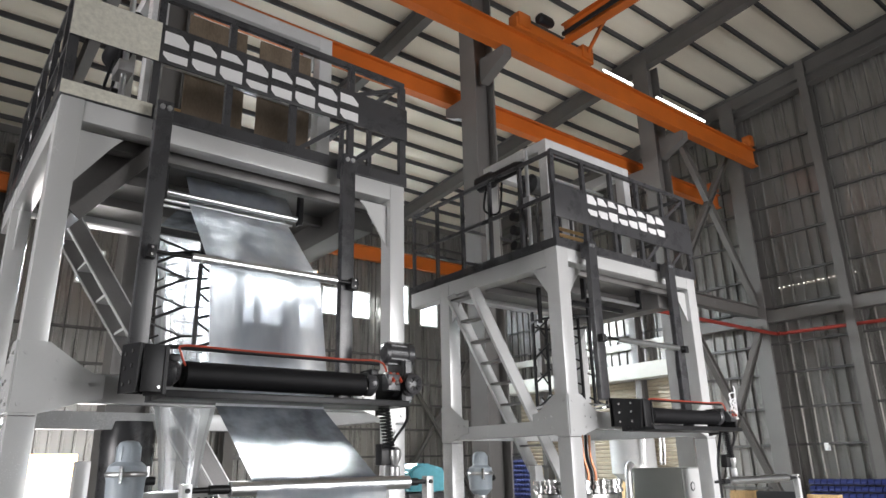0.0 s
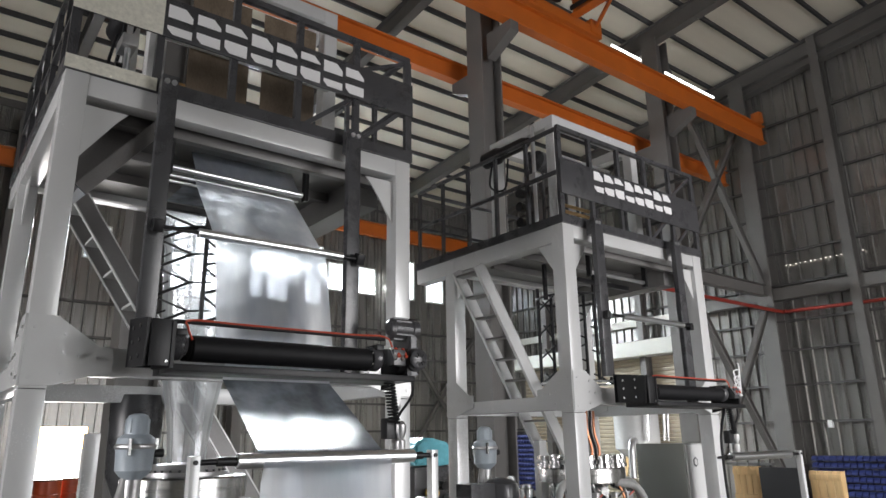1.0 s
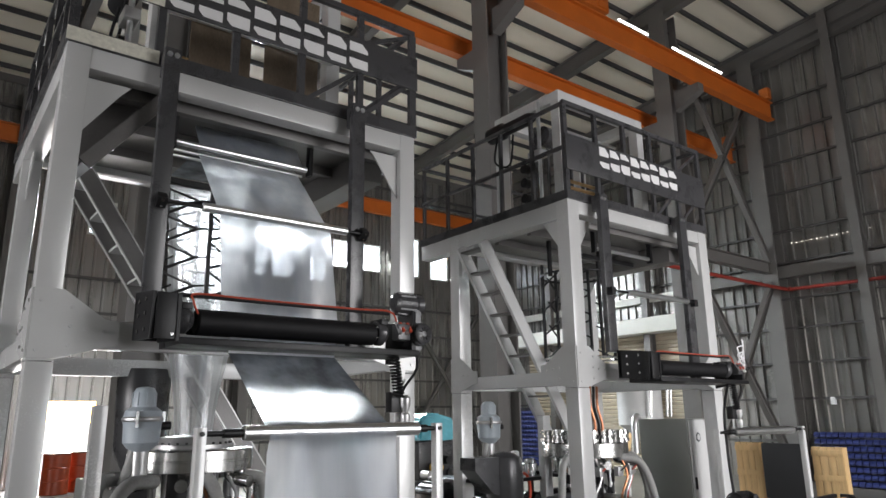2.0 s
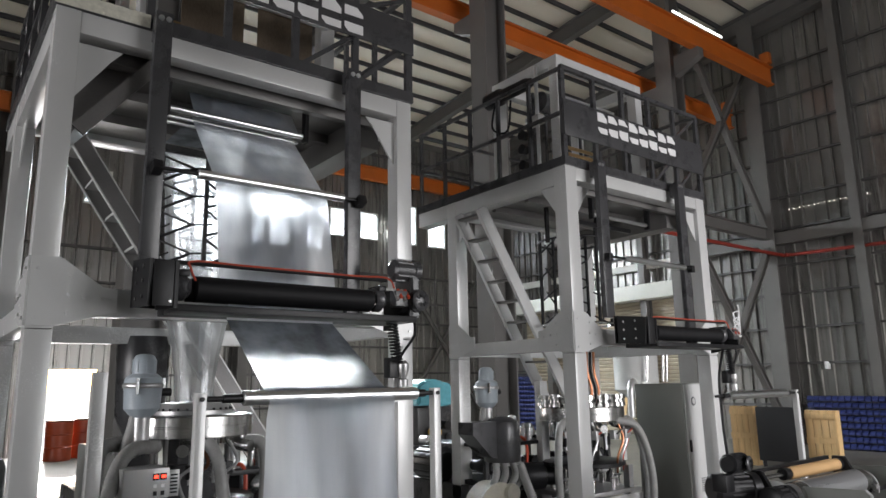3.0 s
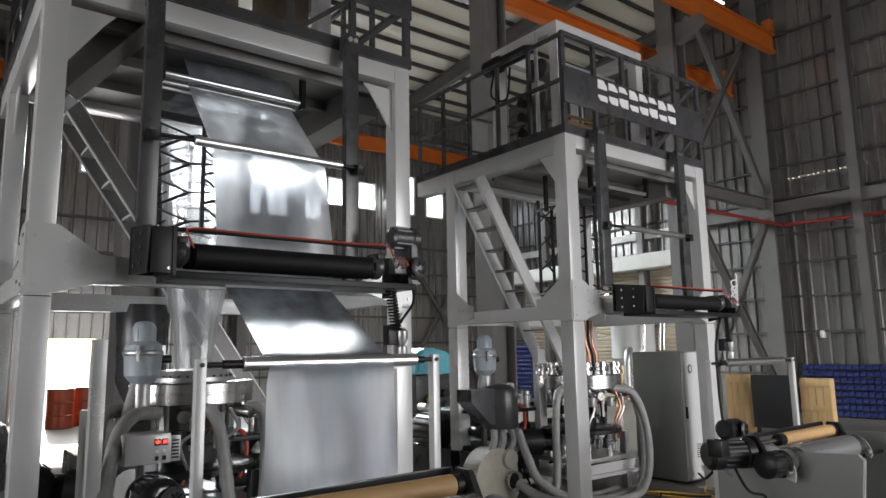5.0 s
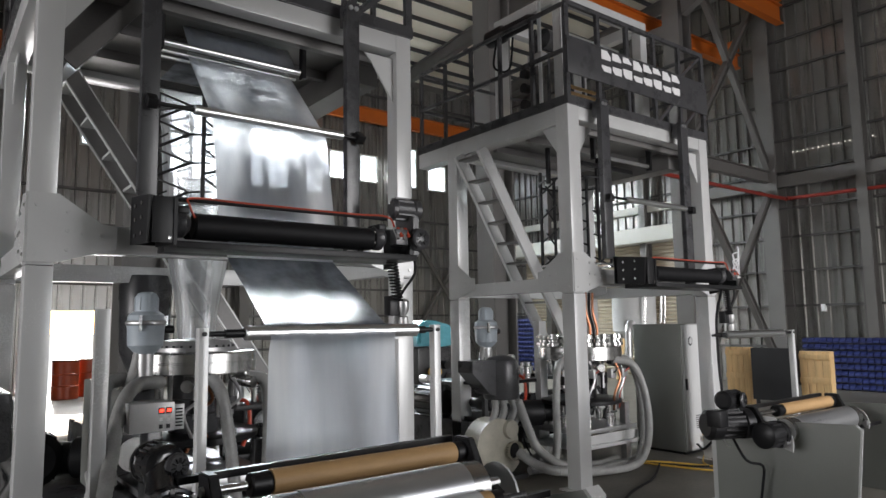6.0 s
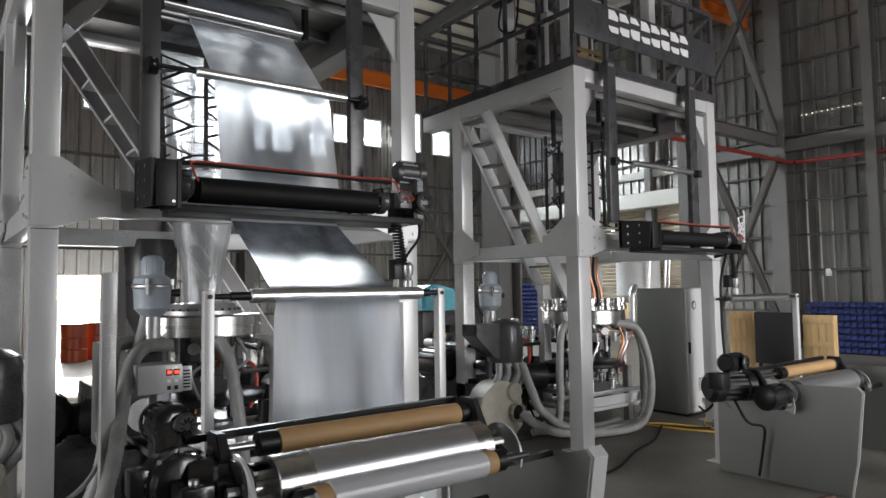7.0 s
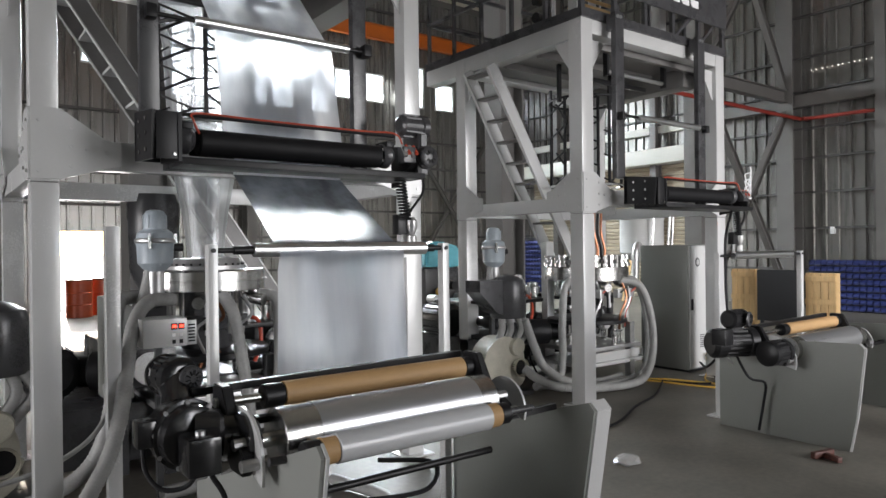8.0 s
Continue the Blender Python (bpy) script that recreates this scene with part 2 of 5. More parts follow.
def plate(points, axis, lo, hi, bm=None, bevel=0.0):
    """An outline in the plane across axis ('x': (y, z); 'y': (x, z); 'z': (x, y)), from lo to hi along it."""
    b = bmesh.new()
    put = {"x": lambda a, c, t: (t, a, c), "y": lambda a, c, t: (a, t, c), "z": lambda a, c, t: (a, c, t)}[axis]
    lower, upper = ([b.verts.new(put(a, c, t)) for a, c in points] for t in (lo, hi))
    b.faces.new(lower[::-1])
    b.faces.new(upper)
    for i in range(len(points)):
        j = (i + 1) % len(points)
        b.faces.new((lower[i], lower[j], upper[j], upper[i]))
    if bevel:
        bmesh.ops.bevel(b, geom=b.edges[:], offset=bevel, segments=2, affect="EDGES")
    return join(bm, b)


def i_beam(p, q, w, h, t=0.02, bm=None, up=(0, 0, 1)):
    """A rolled section with two flanges and a web."""
    own = bmesh.new()
    p, q = Vector(p), Vector(q)
    d, u = (q - p).normalized(), Vector(up)
    s = d.cross(u).normalized()
    u = s.cross(d).normalized()
    n = (q - p).length
    box(-w / 2, w / 2, 0, n, h / 2 - t, h / 2, 0, own)
    box(-w / 2, w / 2, 0, n, -h / 2, -h / 2 + t, 0, own)
    box(-t / 2, t / 2, 0, n, -h / 2 + t, h / 2 - t, 0, own)
    m = Matrix((s, d, u)).transposed().to_4x4()
    m.translation = p
    bmesh.ops.transform(own, matrix=m, verts=own.verts)
    return join(bm, own)


# ---- the hall ----
XW, XE, YS, YN = -12.0, 17.9, -8.0, 20.5
YC = 8.6


def roof_z(y):
    return 11.72 + (8.56 - y) * 0.085


def corrugated(p, q, z0, z1, inward, openings=(), pitch=0.3, depth=0.05):
    """A ribbed sheet wall along p to q (plan points), with openings (from, to, bottom, top) along it. z1 may be a function of y."""
    b = bmesh.new()
    p, q, n = Vector((*p, 0)), Vector((*q, 0)), Vector((*inward, 0))
    d = (q - p).normalized()
    total = (q - p).length
    s = 0.0
    prof = []
    while s < total:
        for ds, dep in ((0, 0), (0.225, 0), (0.24, 1), (0.285, 1)):
            if s + ds < total:
                prof.append((s + ds, dep * depth))
        s += pitch
    prof.append((total, 0))
    for o in openings:
        prof += [(o[0], 0), (o[1], 0)]
    prof.sort()
    top = z1 if callable(z1) else (lambda y: z1)
    for (a, da), (c, dc) in zip(prof, prof[1:]):
        if c - a < 1e-5:
            continue
        A, C = p + d * a + n * da, p + d * c + n * dc
        spans, low = [], z0
        for bottom, head in sorted(o[2:] for o in openings if o[0] - 1e-4 <= a and c <= o[1] + 1e-4):
            if bottom > low + 0.01:
                spans.append((low, bottom))
            low = head
        spans.append((low, None))
        for lo, hi in spans:
            h0, h1 = (top(A.y), top(C.y)) if hi is None else (hi, hi)
            vs = []
            for off in (0, -0.06):
                P0, P1 = A + n * off, C + n * off
                vs += [b.verts.new((P0.x, P0.y, lo)), b.verts.new((P1.x, P1.y, lo)), b.verts.new((P1.x, P1.y, h1)), b.verts.new((P0.x, P0.y, h0))]
            for f in ((0, 1, 2, 3), (4, 7, 6, 5), (0, 4, 5, 1), (3, 2, 6, 7)):
                b.faces.new([vs[i] for i in f])
    return b


def hall():
    setting("floor", box(XW, XE, YS, YN, -0.3, 0.0), M_FLOOR, "worn grey concrete workshop floor with stains")
    g = box(-400, 400, -400, 400, -0.5, -0.31)
    setting("ground", g, M_YARD, "pale concrete yard outside the hall")
    # far wall with its row of windows and an open door
    wins = [(3.3, 4.0), (4.95, 6.1), (6.2, 7.35), (7.45, 8.6), (8.7, 9.85), (9.95, 10.75)] + [(10.93, 11.72), (12.13, 12.9), (14.1, 14.62), (15.12, 16.0)]
    sills = [6.1 if 4.9 < a < 10 else 6.7 for a, c in wins]
    heads = [8.2 if 4.9 < a < 10 or 14 < a < 15 else 7.7 for a, c in wins]
    ops = [(a - XW, c - XW, s, e) for (a, c), s, e in zip(wins, sills, heads)] + [(2.4 - XW, 4.0 - XW, 0.0, 2.15)]
    setting("wall_north", corrugated((XW, YN), (XE, YN), 0, roof_z, (0, -1), ops), M_WALL, "galvanised corrugated sheet wall with a window row", 0)
    setting("wall_east", corrugated((XE, YS), (XE, YN), 0, roof_z, (-1, 0), [(11.4 - YS, 18.0 - YS, 0, 4.0)]), M_WALL, "galvanised corrugated end wall with roller door", 0)
    setting("wall_south", corrugated((XW, YS), (XE, YS), 0, roof_z, (0, 1), [(5.1 - XW, 13.9 - XW, 0, 5.3)]), M_WALL, "galvanised corrugated sheet wall with open gate", 0)
    setting("wall_west", corrugated((XW, YS), (XW, YN), 0, roof_z, (1, 0), [(-0.6 - YS, 8.6 - YS, 0, 5.4)]), M_WALL, "galvanised corrugated sheet wall with open gate", 0)
    b = bmesh.new()
    vs = [b.verts.new((x, y, roof_z(y) + 0.09 + dz)) for dz in (0, 0.1) for x, y in ((XW, YS), (XE, YS), (XE, YN), (XW, YN))]
    for f in ((0, 1, 2, 3), (7, 6, 5, 4), (0, 4, 5, 1), (1, 5, 6, 2), (2, 6, 7, 3), (3, 7, 4, 0)):
        b.faces.new([vs[i] for i in f])
    setting("ceiling", b, M_ROOF, "cream roof lining panels between dark purlins", 0)
    for i, (a, c) in enumerate(wins):
        lo, hi = sills[i], heads[i]
        w = thing("window_%d" % (i + 1), (a, YN, lo), "high window with white frame against bright sky", "", kind="structure")
        fr = bmesh.new()
        for x0, x1, z0, z1 in ((a, c, lo, lo + 0.05), (a, c, hi - 0.05, hi), (a, a + 0.05, lo + 0.05, hi - 0.05), (c - 0.05, c, lo + 0.05, hi - 0.05)):
            box(x0, x1, YN - 0.05, YN + 0.04, z0, z1, 0, fr)
        part("window_frame", fr, M_CREAM, w)
        part("pane", box(a + 0.05, c - 0.05, YN - 0.004, YN + 0.004, lo + 0.05, hi - 0.05), M_PANE, w, "frosted glass pane")
    setting("backdrop", box(XW - 6, XE + 4, YN + 2.5, YN + 2.55, 3.2, 9.6), M_SKYGLOW, "white glare of the overcast yard outside")
    setting("trim_eave_closure", box(XW, XE - 0.01, YN - 0.12, YN - 0.065, roof_z(YN) - 0.12, roof_z(YN) + 0.1), M_COLUMN, "grey steel strip closing the eave", 0)
    # girts on the walls
    k = 0
    for z in (0.95, 1.98, 2.88, 3.75, 4.5, 5.45, 6.3, 7.35, 8.2, 9.0, 9.9):
        spans = [(YS, 11.3), (18.1, YN)] if z < 4.0 else [(YS, YN)]
        for a, c in spans:
            k += 1
            setting("trim_girt_east_%d" % k, box(XE - 0.13, XE - 0.055, a, c, z - 0.028, z + 0.028), M_GIRT, "dark grey steel wall girt", 0)
        for a, c in ([(XW, 1.9), (4.4, XE)] if z < 2.2 else [(XW, XE)]):
            if 5.9 < z < 8.3:
                continue
            k += 1
            setting("trim_girt_north_%d" % k, box(a, c - 0.2, YN - 0.16, YN - 0.055, z - 0.035, z + 0.035), M_GIRT, "dark grey steel wall girt", 0)
    # purlins along the hall
    y, k = 8.58 - 18 * 0.868, 0
    while y < YN:
        k += 1
        z = roof_z(y)
        b = box(XW, XE - 0.02, y - 0.03, y - 0.02, z - 0.04, z + 0.085)
        box(XW, XE - 0.02, y - 0.02, y + 0.03, z - 0.04, z - 0.03, 0, b)
        setting("trim_purlin_%d" % k, b, M_PURLIN, "dark steel roof purlin", 0)
        y += 0.868
    # rafters
    for k, x in enumerate((-9.3, -3.6, 2.1, 7.8, 13.55, 17.6)):
        setting("trim_rafter_%d" % (k + 1), i_beam((x, YS, roof_z(YS) - 0.3), (x, YN, roof_z(YN) - 0.3), 0.22, 0.48), M_COLUMN, "grey steel roof rafter", 0)
    # columns of the middle row, the end wall and the far wall
    for k, x in enumerate((-9.3, -3.6, 2.1, 7.8, 13.55, 17.6)):
        b = i_beam((x, YC, 0), (x, YC, roof_z(YC) - 0.5), 0.42, 0.5, 0.03, up=(1, 0, 0) if k < 9 else (0, 1, 0))
        c = thing("column_%d" % (k + 1), (x, YC, 0), "grey steel hall column with crane brackets", "", kind="structure")
        part("shaft", b, M_COLUMN, c, smooth=0)
        for s in (-1, 1) if k < 5 else ():
            zb = 9.08 if s < 0 else 8.5
            part("bracket", plate(((YC + s * 0.21, zb), (YC + s * 0.86, zb), (YC + s * 0.86, zb - 0.2), (YC + s * 0.21, zb - 0.5)), "x", x - 0.1, x + 0.1), M_COLUMN, c)
    for k, y in enumerate((-5.5, -1.5, 2.4, 6.45, 12.6, 16.6)):
        setting("column_end_%d" % (k + 1), i_beam((XE - 0.32, y, 0), (XE - 0.32, y, roof_z(y) - 0.1), 0.22, 0.3, 0.02, up=(1, 0, 0)), M_COLUMN, "grey steel end wall post", 0)
    for k, x in enumerate((-9.3, -3.6, 2.1 - 0.6, 4.9, 7.8, 13.55)):
        setting("column_far_%d" % (k + 1), i_beam((x, YN - 0.4, 0), (x, YN - 0.4, roof_z(YN) - 0.5), 0.3, 0.42, 0.025, up=(0, 1, 0)), M_COLUMN, "grey steel wall column", 0)
    setting("trim_eave_beam", i_beam((XE - 0.25, YS, roof_z(YS) - 0.45), (XE - 0.25, YN, roof_z(YN) - 0.45), 0.3, 0.7), M_COLUMN, "dark steel edge beam under the roof", 0)
    setting("trim_tie_east", box(XE - 0.4, XE - 0.14, YS, 11.08, 5.02, 5.32, 0.01), M_COLUMN, "grey steel channel along the end wall", 0)
    # crane runways and the bridge
    for name, y, z0, h, x1 in (("runway_near", 7.85, 9.08, 0.5, 17.0), ("runway_back", 9.35, 8.5, 0.4, 17.6), ("runway_far", 20.0, 8.75, 0.5, XE - 0.3)):
        b = i_beam((XW, y, z0 + h / 2), (x1, y, z0 + h / 2), 0.19, h, 0.03)
        t = thing("crane_beam", (0, y, z0), "orange crane runway beam on column brackets", "crane beam", "crane runways")
        part("girder", b, M_ORANGE, t, smooth=0)
        r = box(XW, x1, y - 0.03, y + 0.03, z0 + h, z0 + h + 0.06)
        part("rail", r, M_STEEL, t, smooth=0)
        if name != "runway_far":
            part("stop", box(x1 - 0.25, x1 - 0.08, y - 0.12, y + 0.12, z0 + h + 0.06, z0 + h + 0.36, 0.01), M_ORANGE, t)
    t = thing("bridge_crane", (9.6, 4, 9.9), "orange overhead bridge crane girder", "crane")
    part("girder", i_beam((9.45, -7.5, 10.0), (9.45, 7.7, 10.0), 0.2, 0.4, 0.03), M_ORANGE, t, smooth=0)
    part("end_carriage", box(8.1, 10.35, 7.74, 7.96, 9.66, 9.88, 0.01), M_ORANGE, t)
    for x in (8.3, 10.15):
        part("wheel_guard", box(x - 0.16, x + 0.16, 7.7, 8.0, 9.7, 10.0, 0.02), M_ORANGE, t)
    part("brace", bar((9.6, 6.6, 10.12), (10.2, 7.8, 9.85), 0.06, 0.06), M_ORANGE, t)
    part("drive_motor", lathe((8.55, 7.6, 9.95), (8.95, 7.6, 9.95), ((0, 0.07), (0.1, 0.11), (0.8, 0.11), (1, 0.07)), 18), M_BLACK, t)
    part("cable_carrier", bar((9.25, -7.5, 9.86), (9.25, 7.6, 9.86), 0.05, 0.08), M_BLACK, t)
    # bracing between the last column and the end wall
    br = thing("wall_bracing", (15.5, YC, 0), "dark steel cross bracing between columns", "", kind="structure")
    for p, q in (((13.8, YC, 10.9), (17.4, YC, 5.5)), ((17.4, YC, 10.2), (13.8, YC, 5.6)), ((13.8, YC, 5.1), (17.4, YC, 0.4)), ((17.4, YC, 4.9), (13.8, YC, 0.4))):
        part("brace", i_beam(p, q, 0.14, 0.16, 0.014), M_COLUMN, br, smooth=0)
    part("tie_beam", i_beam((13.6, YC, 5.3), (17.5, YC, 5.3), 0.2, 0.3, 0.016), M_COLUMN, br, smooth=0)
    b = hose(((8, YC - 0.3, 4.72), (13, YC - 0.3, 4.72), (17.2, YC - 0.3, 4.72), (17.5, YC - 0.42, 4.72), (17.55, YC - 0.8, 4.7), (17.55, 3, 4.6), (17.55, -4, 4.55)), 0.045)
    whole("fire_pipe", b, M_RED, "red painted fire water pipe along the wall", "pipe")
    nb = thing("far_bracing", (15.5, YN - 0.35, 0), "dark steel cross bracing on the far wall", "", kind="structure")
    for p, q in (((13.8, YN - 0.35, 5.5), (17.3, YN - 0.35, 0.6)), ((17.3, YN - 0.28, 5.5), (13.8, YN - 0.28, 0.6))):
        part("brace", i_beam(p, q, 0.12, 0.14, 0.014), M_COLUMN, nb, smooth=0)
    setting("trim_wall_band", box(XE - 0.2, XE - 0.056, 11.1, YN - 0.2, 4.98, 5.2, 0.005), M_CREAM, "pale steel band across the end wall", 0)
    # shutter door in the end wall
    s = thing("door_1", (XE, 14.7, 0), "closed cream roller shutter under a pale box", "", kind="structure")
    part("shutter_box", box(XE - 0.75, XE - 0.18, 11.2, 18.2, 4.0, 4.45, 0.02), M_CREAM, s)
    for i in range(34):
        z = i * 0.118
        part("slat", plate(((XE - 0.1, z), (XE - 0.13, z + 0.03), (XE - 0.13, z + 0.09), (XE - 0.1, z + 0.116), (XE - 0.06, z + 0.116), (XE - 0.06, z)), "y", 11.42, 17.98), M_SHUTTER, s, smooth=0)


hall()

# ---- film towers ----
def sign_marks(parent, x0, x1, z0, z1, y, count=8):
    """Plain white chamfered shapes in place of the maker's name."""
    step, h = (x1 - x0) / count, z1 - z0
    t, k = h * 0.21, h * 0.24
    for i in range(count):
        a, c = x0 + (i + 0.07) * step, x0 + (i + 0.91) * step
        b = bmesh.new()
        m = (z0 + z1) / 2 + h * 0.08 * (i % 3 - 1)
        plate(((a, m + t * 0.7), (c, m + t * 0.7), (c, z1 - k), (c - k, z1), (a, z1)), "y", y - 0.004, y, b)
        plate(((a, z0 + k * 0.7), (a + k * 0.7, z0), (c, z0), (c, m - t * 0.7), (a, m - t * 0.7)), "y", y - 0.004, y, b)
        part("white_mark", b, M_WHITE, parent, smooth=0)


def tower(ox, oy, k, leg, depth, over, z_joint, z_top, band, rail_top, marks, rails, label, glare_x=0.0, knees=True):
    """k scales the plan. z_top is the top of the upper beams."""
    W = 2.615 * k
    x0, x1, y0, y1 = ox, ox + W, oy, oy + depth
    t = thing("film_tower", ((x0 + x1) / 2, (y0 + y1) / 2, 0), label, "machine tower", "film towers")
    corners = [(x0, y0), (x1 - leg, y0), (x0, y1 - leg), (x1 - leg, y1 - leg)]
    for cx, cy in corners:
        L = part("leg", box(cx, cx + leg, cy, cy + leg, 0.012, z_joint - 0.004, 0.006), M_PAINT, t)
        part("foot_plate", box(cx - 0.06, cx + leg + 0.06, cy - 0.06, cy + leg + 0.06, 0, 0.012), M_PAINT, L)
        part("leg", box(cx, cx + leg, cy, cy + leg, z_joint, z_top - 0.002, 0.006), M_PAINT, t)
    bh = 0.19
    part("beam", box(x0 + leg, x1 - leg, y0 + 0.004, y0 + leg, z_top - 0.145, z_top - 0.004, 0.004), M_PAINT, t)
    part("beam", box(x0 + leg, x1 - leg, y1 - leg, y1 - 0.004, z_top - bh, z_top - 0.004, 0.004), M_PAINT, t)
    for cx in (x0 + 0.004, x1 - leg):
        part("beam", box(cx, cx + leg - 0.004, y0 + leg, y1 - leg, z_top - bh, z_top - 0.004, 0.004), M_PAINT, t)
        part("beam", box(cx, cx + leg - 0.004, y1, y1 + over, z_top - bh, z_top - 0.004, 0.004), M_PAINT, t)
    # joint height: side beams, rear beam, short front stubs
    for cx in (x0 + 0.01, x1 - leg + 0.01):
        part("beam", box(cx, cx + leg - 0.02, y0 + leg, y1 - leg, z_joint + 0.03, z_joint + 0.17, 0.004), M_PAINT, t)
    part("beam", box(x0 + leg, x1 - leg, y1 - leg + 0.01, y1 - 0.01, z_joint + 0.03, z_joint + 0.17, 0.004), M_PAINT, t)
    part("beam", box(x0 + leg, x1 - leg, y0 + 0.02, y0 + leg - 0.01, z_joint + 0.08, z_joint + 0.25, 0.004), M_PAINT, t)
    # gussets at the joints: front faces and side faces
    def gusset(axis, at, edge, sgn, lo, hi):
        g = plate(((edge - sgn * leg, z_joint + 0.015), (edge + sgn * 0.01, z_joint + 0.015), (edge + sgn * 0.24 * k, z_joint + 0.085),
                   (edge + sgn * 0.32 * k, z_joint + 0.1), (edge + sgn * 0.32 * k, z_joint + 0.24), (edge + sgn * 0.24 * k, z_joint + 0.25),
                   (edge + sgn * 0.01, z_joint + 0.41), (edge - sgn * leg, z_joint + 0.41)), axis, lo, hi)
        p = part("gusset_plate", g, M_PAINT, t, smooth=0)
        for dx, dz in ((0.06, 0.31), (0.06, 0.2), (0.06, 0.09), (0.14, 0.19), (0.24, 0.18), (-0.1 * leg / 0.14, 0.34), (-0.1 * leg / 0.14, 0.06)):
            a = edge + sgn * dx
            c, d = (lo - 0.008, lo)
            P = ((a, c, z_joint + dz), (a, d, z_joint + dz)) if axis == "y" else ((c, a, z_joint + dz), (d, a, z_joint + dz))
            part("bolt", rod(*P, 0.011, 8), M_ALU, p)
    gusset("y", y0, x0 + leg, 1, y0 - 0.012, y0)
    gusset("y", y0, x1 - leg, -1, y0 - 0.012, y0)
    for cx in (x0, x1 - leg):
        gusset("x", cx, y0 + leg, 1, cx - 0.012, cx)
        gusset("x", cx, y1 - leg, -1, cx - 0.012, cx)
    # upper corner gussets
    for cx, s in ((x0 + leg, 1), (x1 - leg, -1)):
        g = plate(((cx, z_top - bh), (cx + s * 0.26 * k, z_top - bh), (cx + s * 0.2 * k, z_top - bh - 0.07), (cx, z_top - bh - 0.36)), "y", y0 + 0.05, y0 + 0.062)
        part("gusset_plate", g, M_PAINT, t, smooth=0)
    for cx in (x0, x1 - leg):
        for cy, s in ((y0 + leg, 1), (y1 - leg, -1)):
            part("gusset_plate", plate(((cy, z_top - bh), (cy + s * 0.24, z_top - bh), (cy, z_top - bh - 0.34)), "x", cx + 0.05, cx + 0.062), M_PAINT, t, smooth=0)
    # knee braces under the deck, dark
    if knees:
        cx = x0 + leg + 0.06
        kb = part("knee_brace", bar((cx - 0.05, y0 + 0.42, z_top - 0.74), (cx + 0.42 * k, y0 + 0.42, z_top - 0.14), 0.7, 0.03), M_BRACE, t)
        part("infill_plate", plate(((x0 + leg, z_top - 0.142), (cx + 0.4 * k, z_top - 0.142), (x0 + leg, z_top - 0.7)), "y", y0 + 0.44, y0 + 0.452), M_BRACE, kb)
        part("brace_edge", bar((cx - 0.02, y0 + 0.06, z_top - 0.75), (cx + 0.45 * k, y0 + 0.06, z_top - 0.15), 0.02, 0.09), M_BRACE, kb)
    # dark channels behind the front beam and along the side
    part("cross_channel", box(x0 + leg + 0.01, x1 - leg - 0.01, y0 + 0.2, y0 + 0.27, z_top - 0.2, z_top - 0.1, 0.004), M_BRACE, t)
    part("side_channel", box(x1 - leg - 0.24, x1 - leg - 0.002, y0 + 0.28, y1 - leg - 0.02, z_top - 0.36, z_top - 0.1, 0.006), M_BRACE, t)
    # deck and its dark fascia
    part("deck", box(x0 + 0.02, x1 - 0.02, y0 + 0.03, y1 + over, z_top, z_top + 0.05), M_DECK, t, "dull sheet metal deck")
    part("fascia", box(x0 - 0.012, x1 + 0.012, y0 - 0.02, y0 + 0.02, z_top - 0.002, z_top + 0.09), M_DARK, t)
    part("fascia", box(x0 - 0.014, x0 + 0.018, y0 + 0.021, y1 + over, z_top - 0.002, z_top + 0.09), M_DARK, t)
    part("fascia", box(x1 - 0.018, x1 + 0.014, y0 + 0.021, y1 + over, z_top - 0.002, z_top + 0.09), M_DARK, t)
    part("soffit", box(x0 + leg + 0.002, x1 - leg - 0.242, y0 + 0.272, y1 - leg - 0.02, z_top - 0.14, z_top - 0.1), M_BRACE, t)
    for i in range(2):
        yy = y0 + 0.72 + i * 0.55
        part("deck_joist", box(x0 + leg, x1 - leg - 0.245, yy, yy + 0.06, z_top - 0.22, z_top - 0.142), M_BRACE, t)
    # guard rail: posts, two rails, braces, and the name band
    zr = z_top + 0.09
    n = 5
    for i in range(n + 1):
        px = x0 + 0.02 + (W - 0.04) * i / n
        w = 0.025 if 0 < i < n else 0.03
        part("rail_post", box(px - w, px + w, y0 - 0.012, y0 + 0.03, zr, rail_top - 0.025), M_DARK, t)
    part("guard_rail", box(x0, x1, y0 - 0.015, y0 + 0.03, rail_top - 0.025, rail_top + 0.025, 0.005), M_DARK, t)
    for s in (0, 1):
        px = x1 - 0.02 - 0.5 * k * 0.99 * s
        part("rail_brace", bar((x1 - 0.98 * k + 0.5 * s, y0 + 0.02, zr), (x1 - 0.5 * k + 0.46 * s, y0 + 0.02, zr + 0.4), 0.025, 0.035), M_DARK, t)
    part("rail_brace", bar((x1 - 0.5 * k, y0 + 0.02, band[1]), (x1 - 0.03, y0 + 0.02, rail_top - 0.03), 0.025, 0.035), M_DARK, t)
    for sx in (x0 + 0.02, x1 - 0.05):
        m = 5
        for i in range(1, m + 1):
            py = y0 + (y1 + over - y0 - 0.03) * i / m
            part("rail_post", box(sx - 0.004, sx + 0.034, py - 0.02, py + 0.02, zr, rail_top - 0.025), M_DARK, t)
        for zz in (rail_top, (rail_top + zr) / 2):
            part("guard_rail", box(sx - 0.005, sx + 0.035, y0 + 0.031, y1 + over, zz - 0.02, zz + 0.02, 0.005), M_DARK, t)
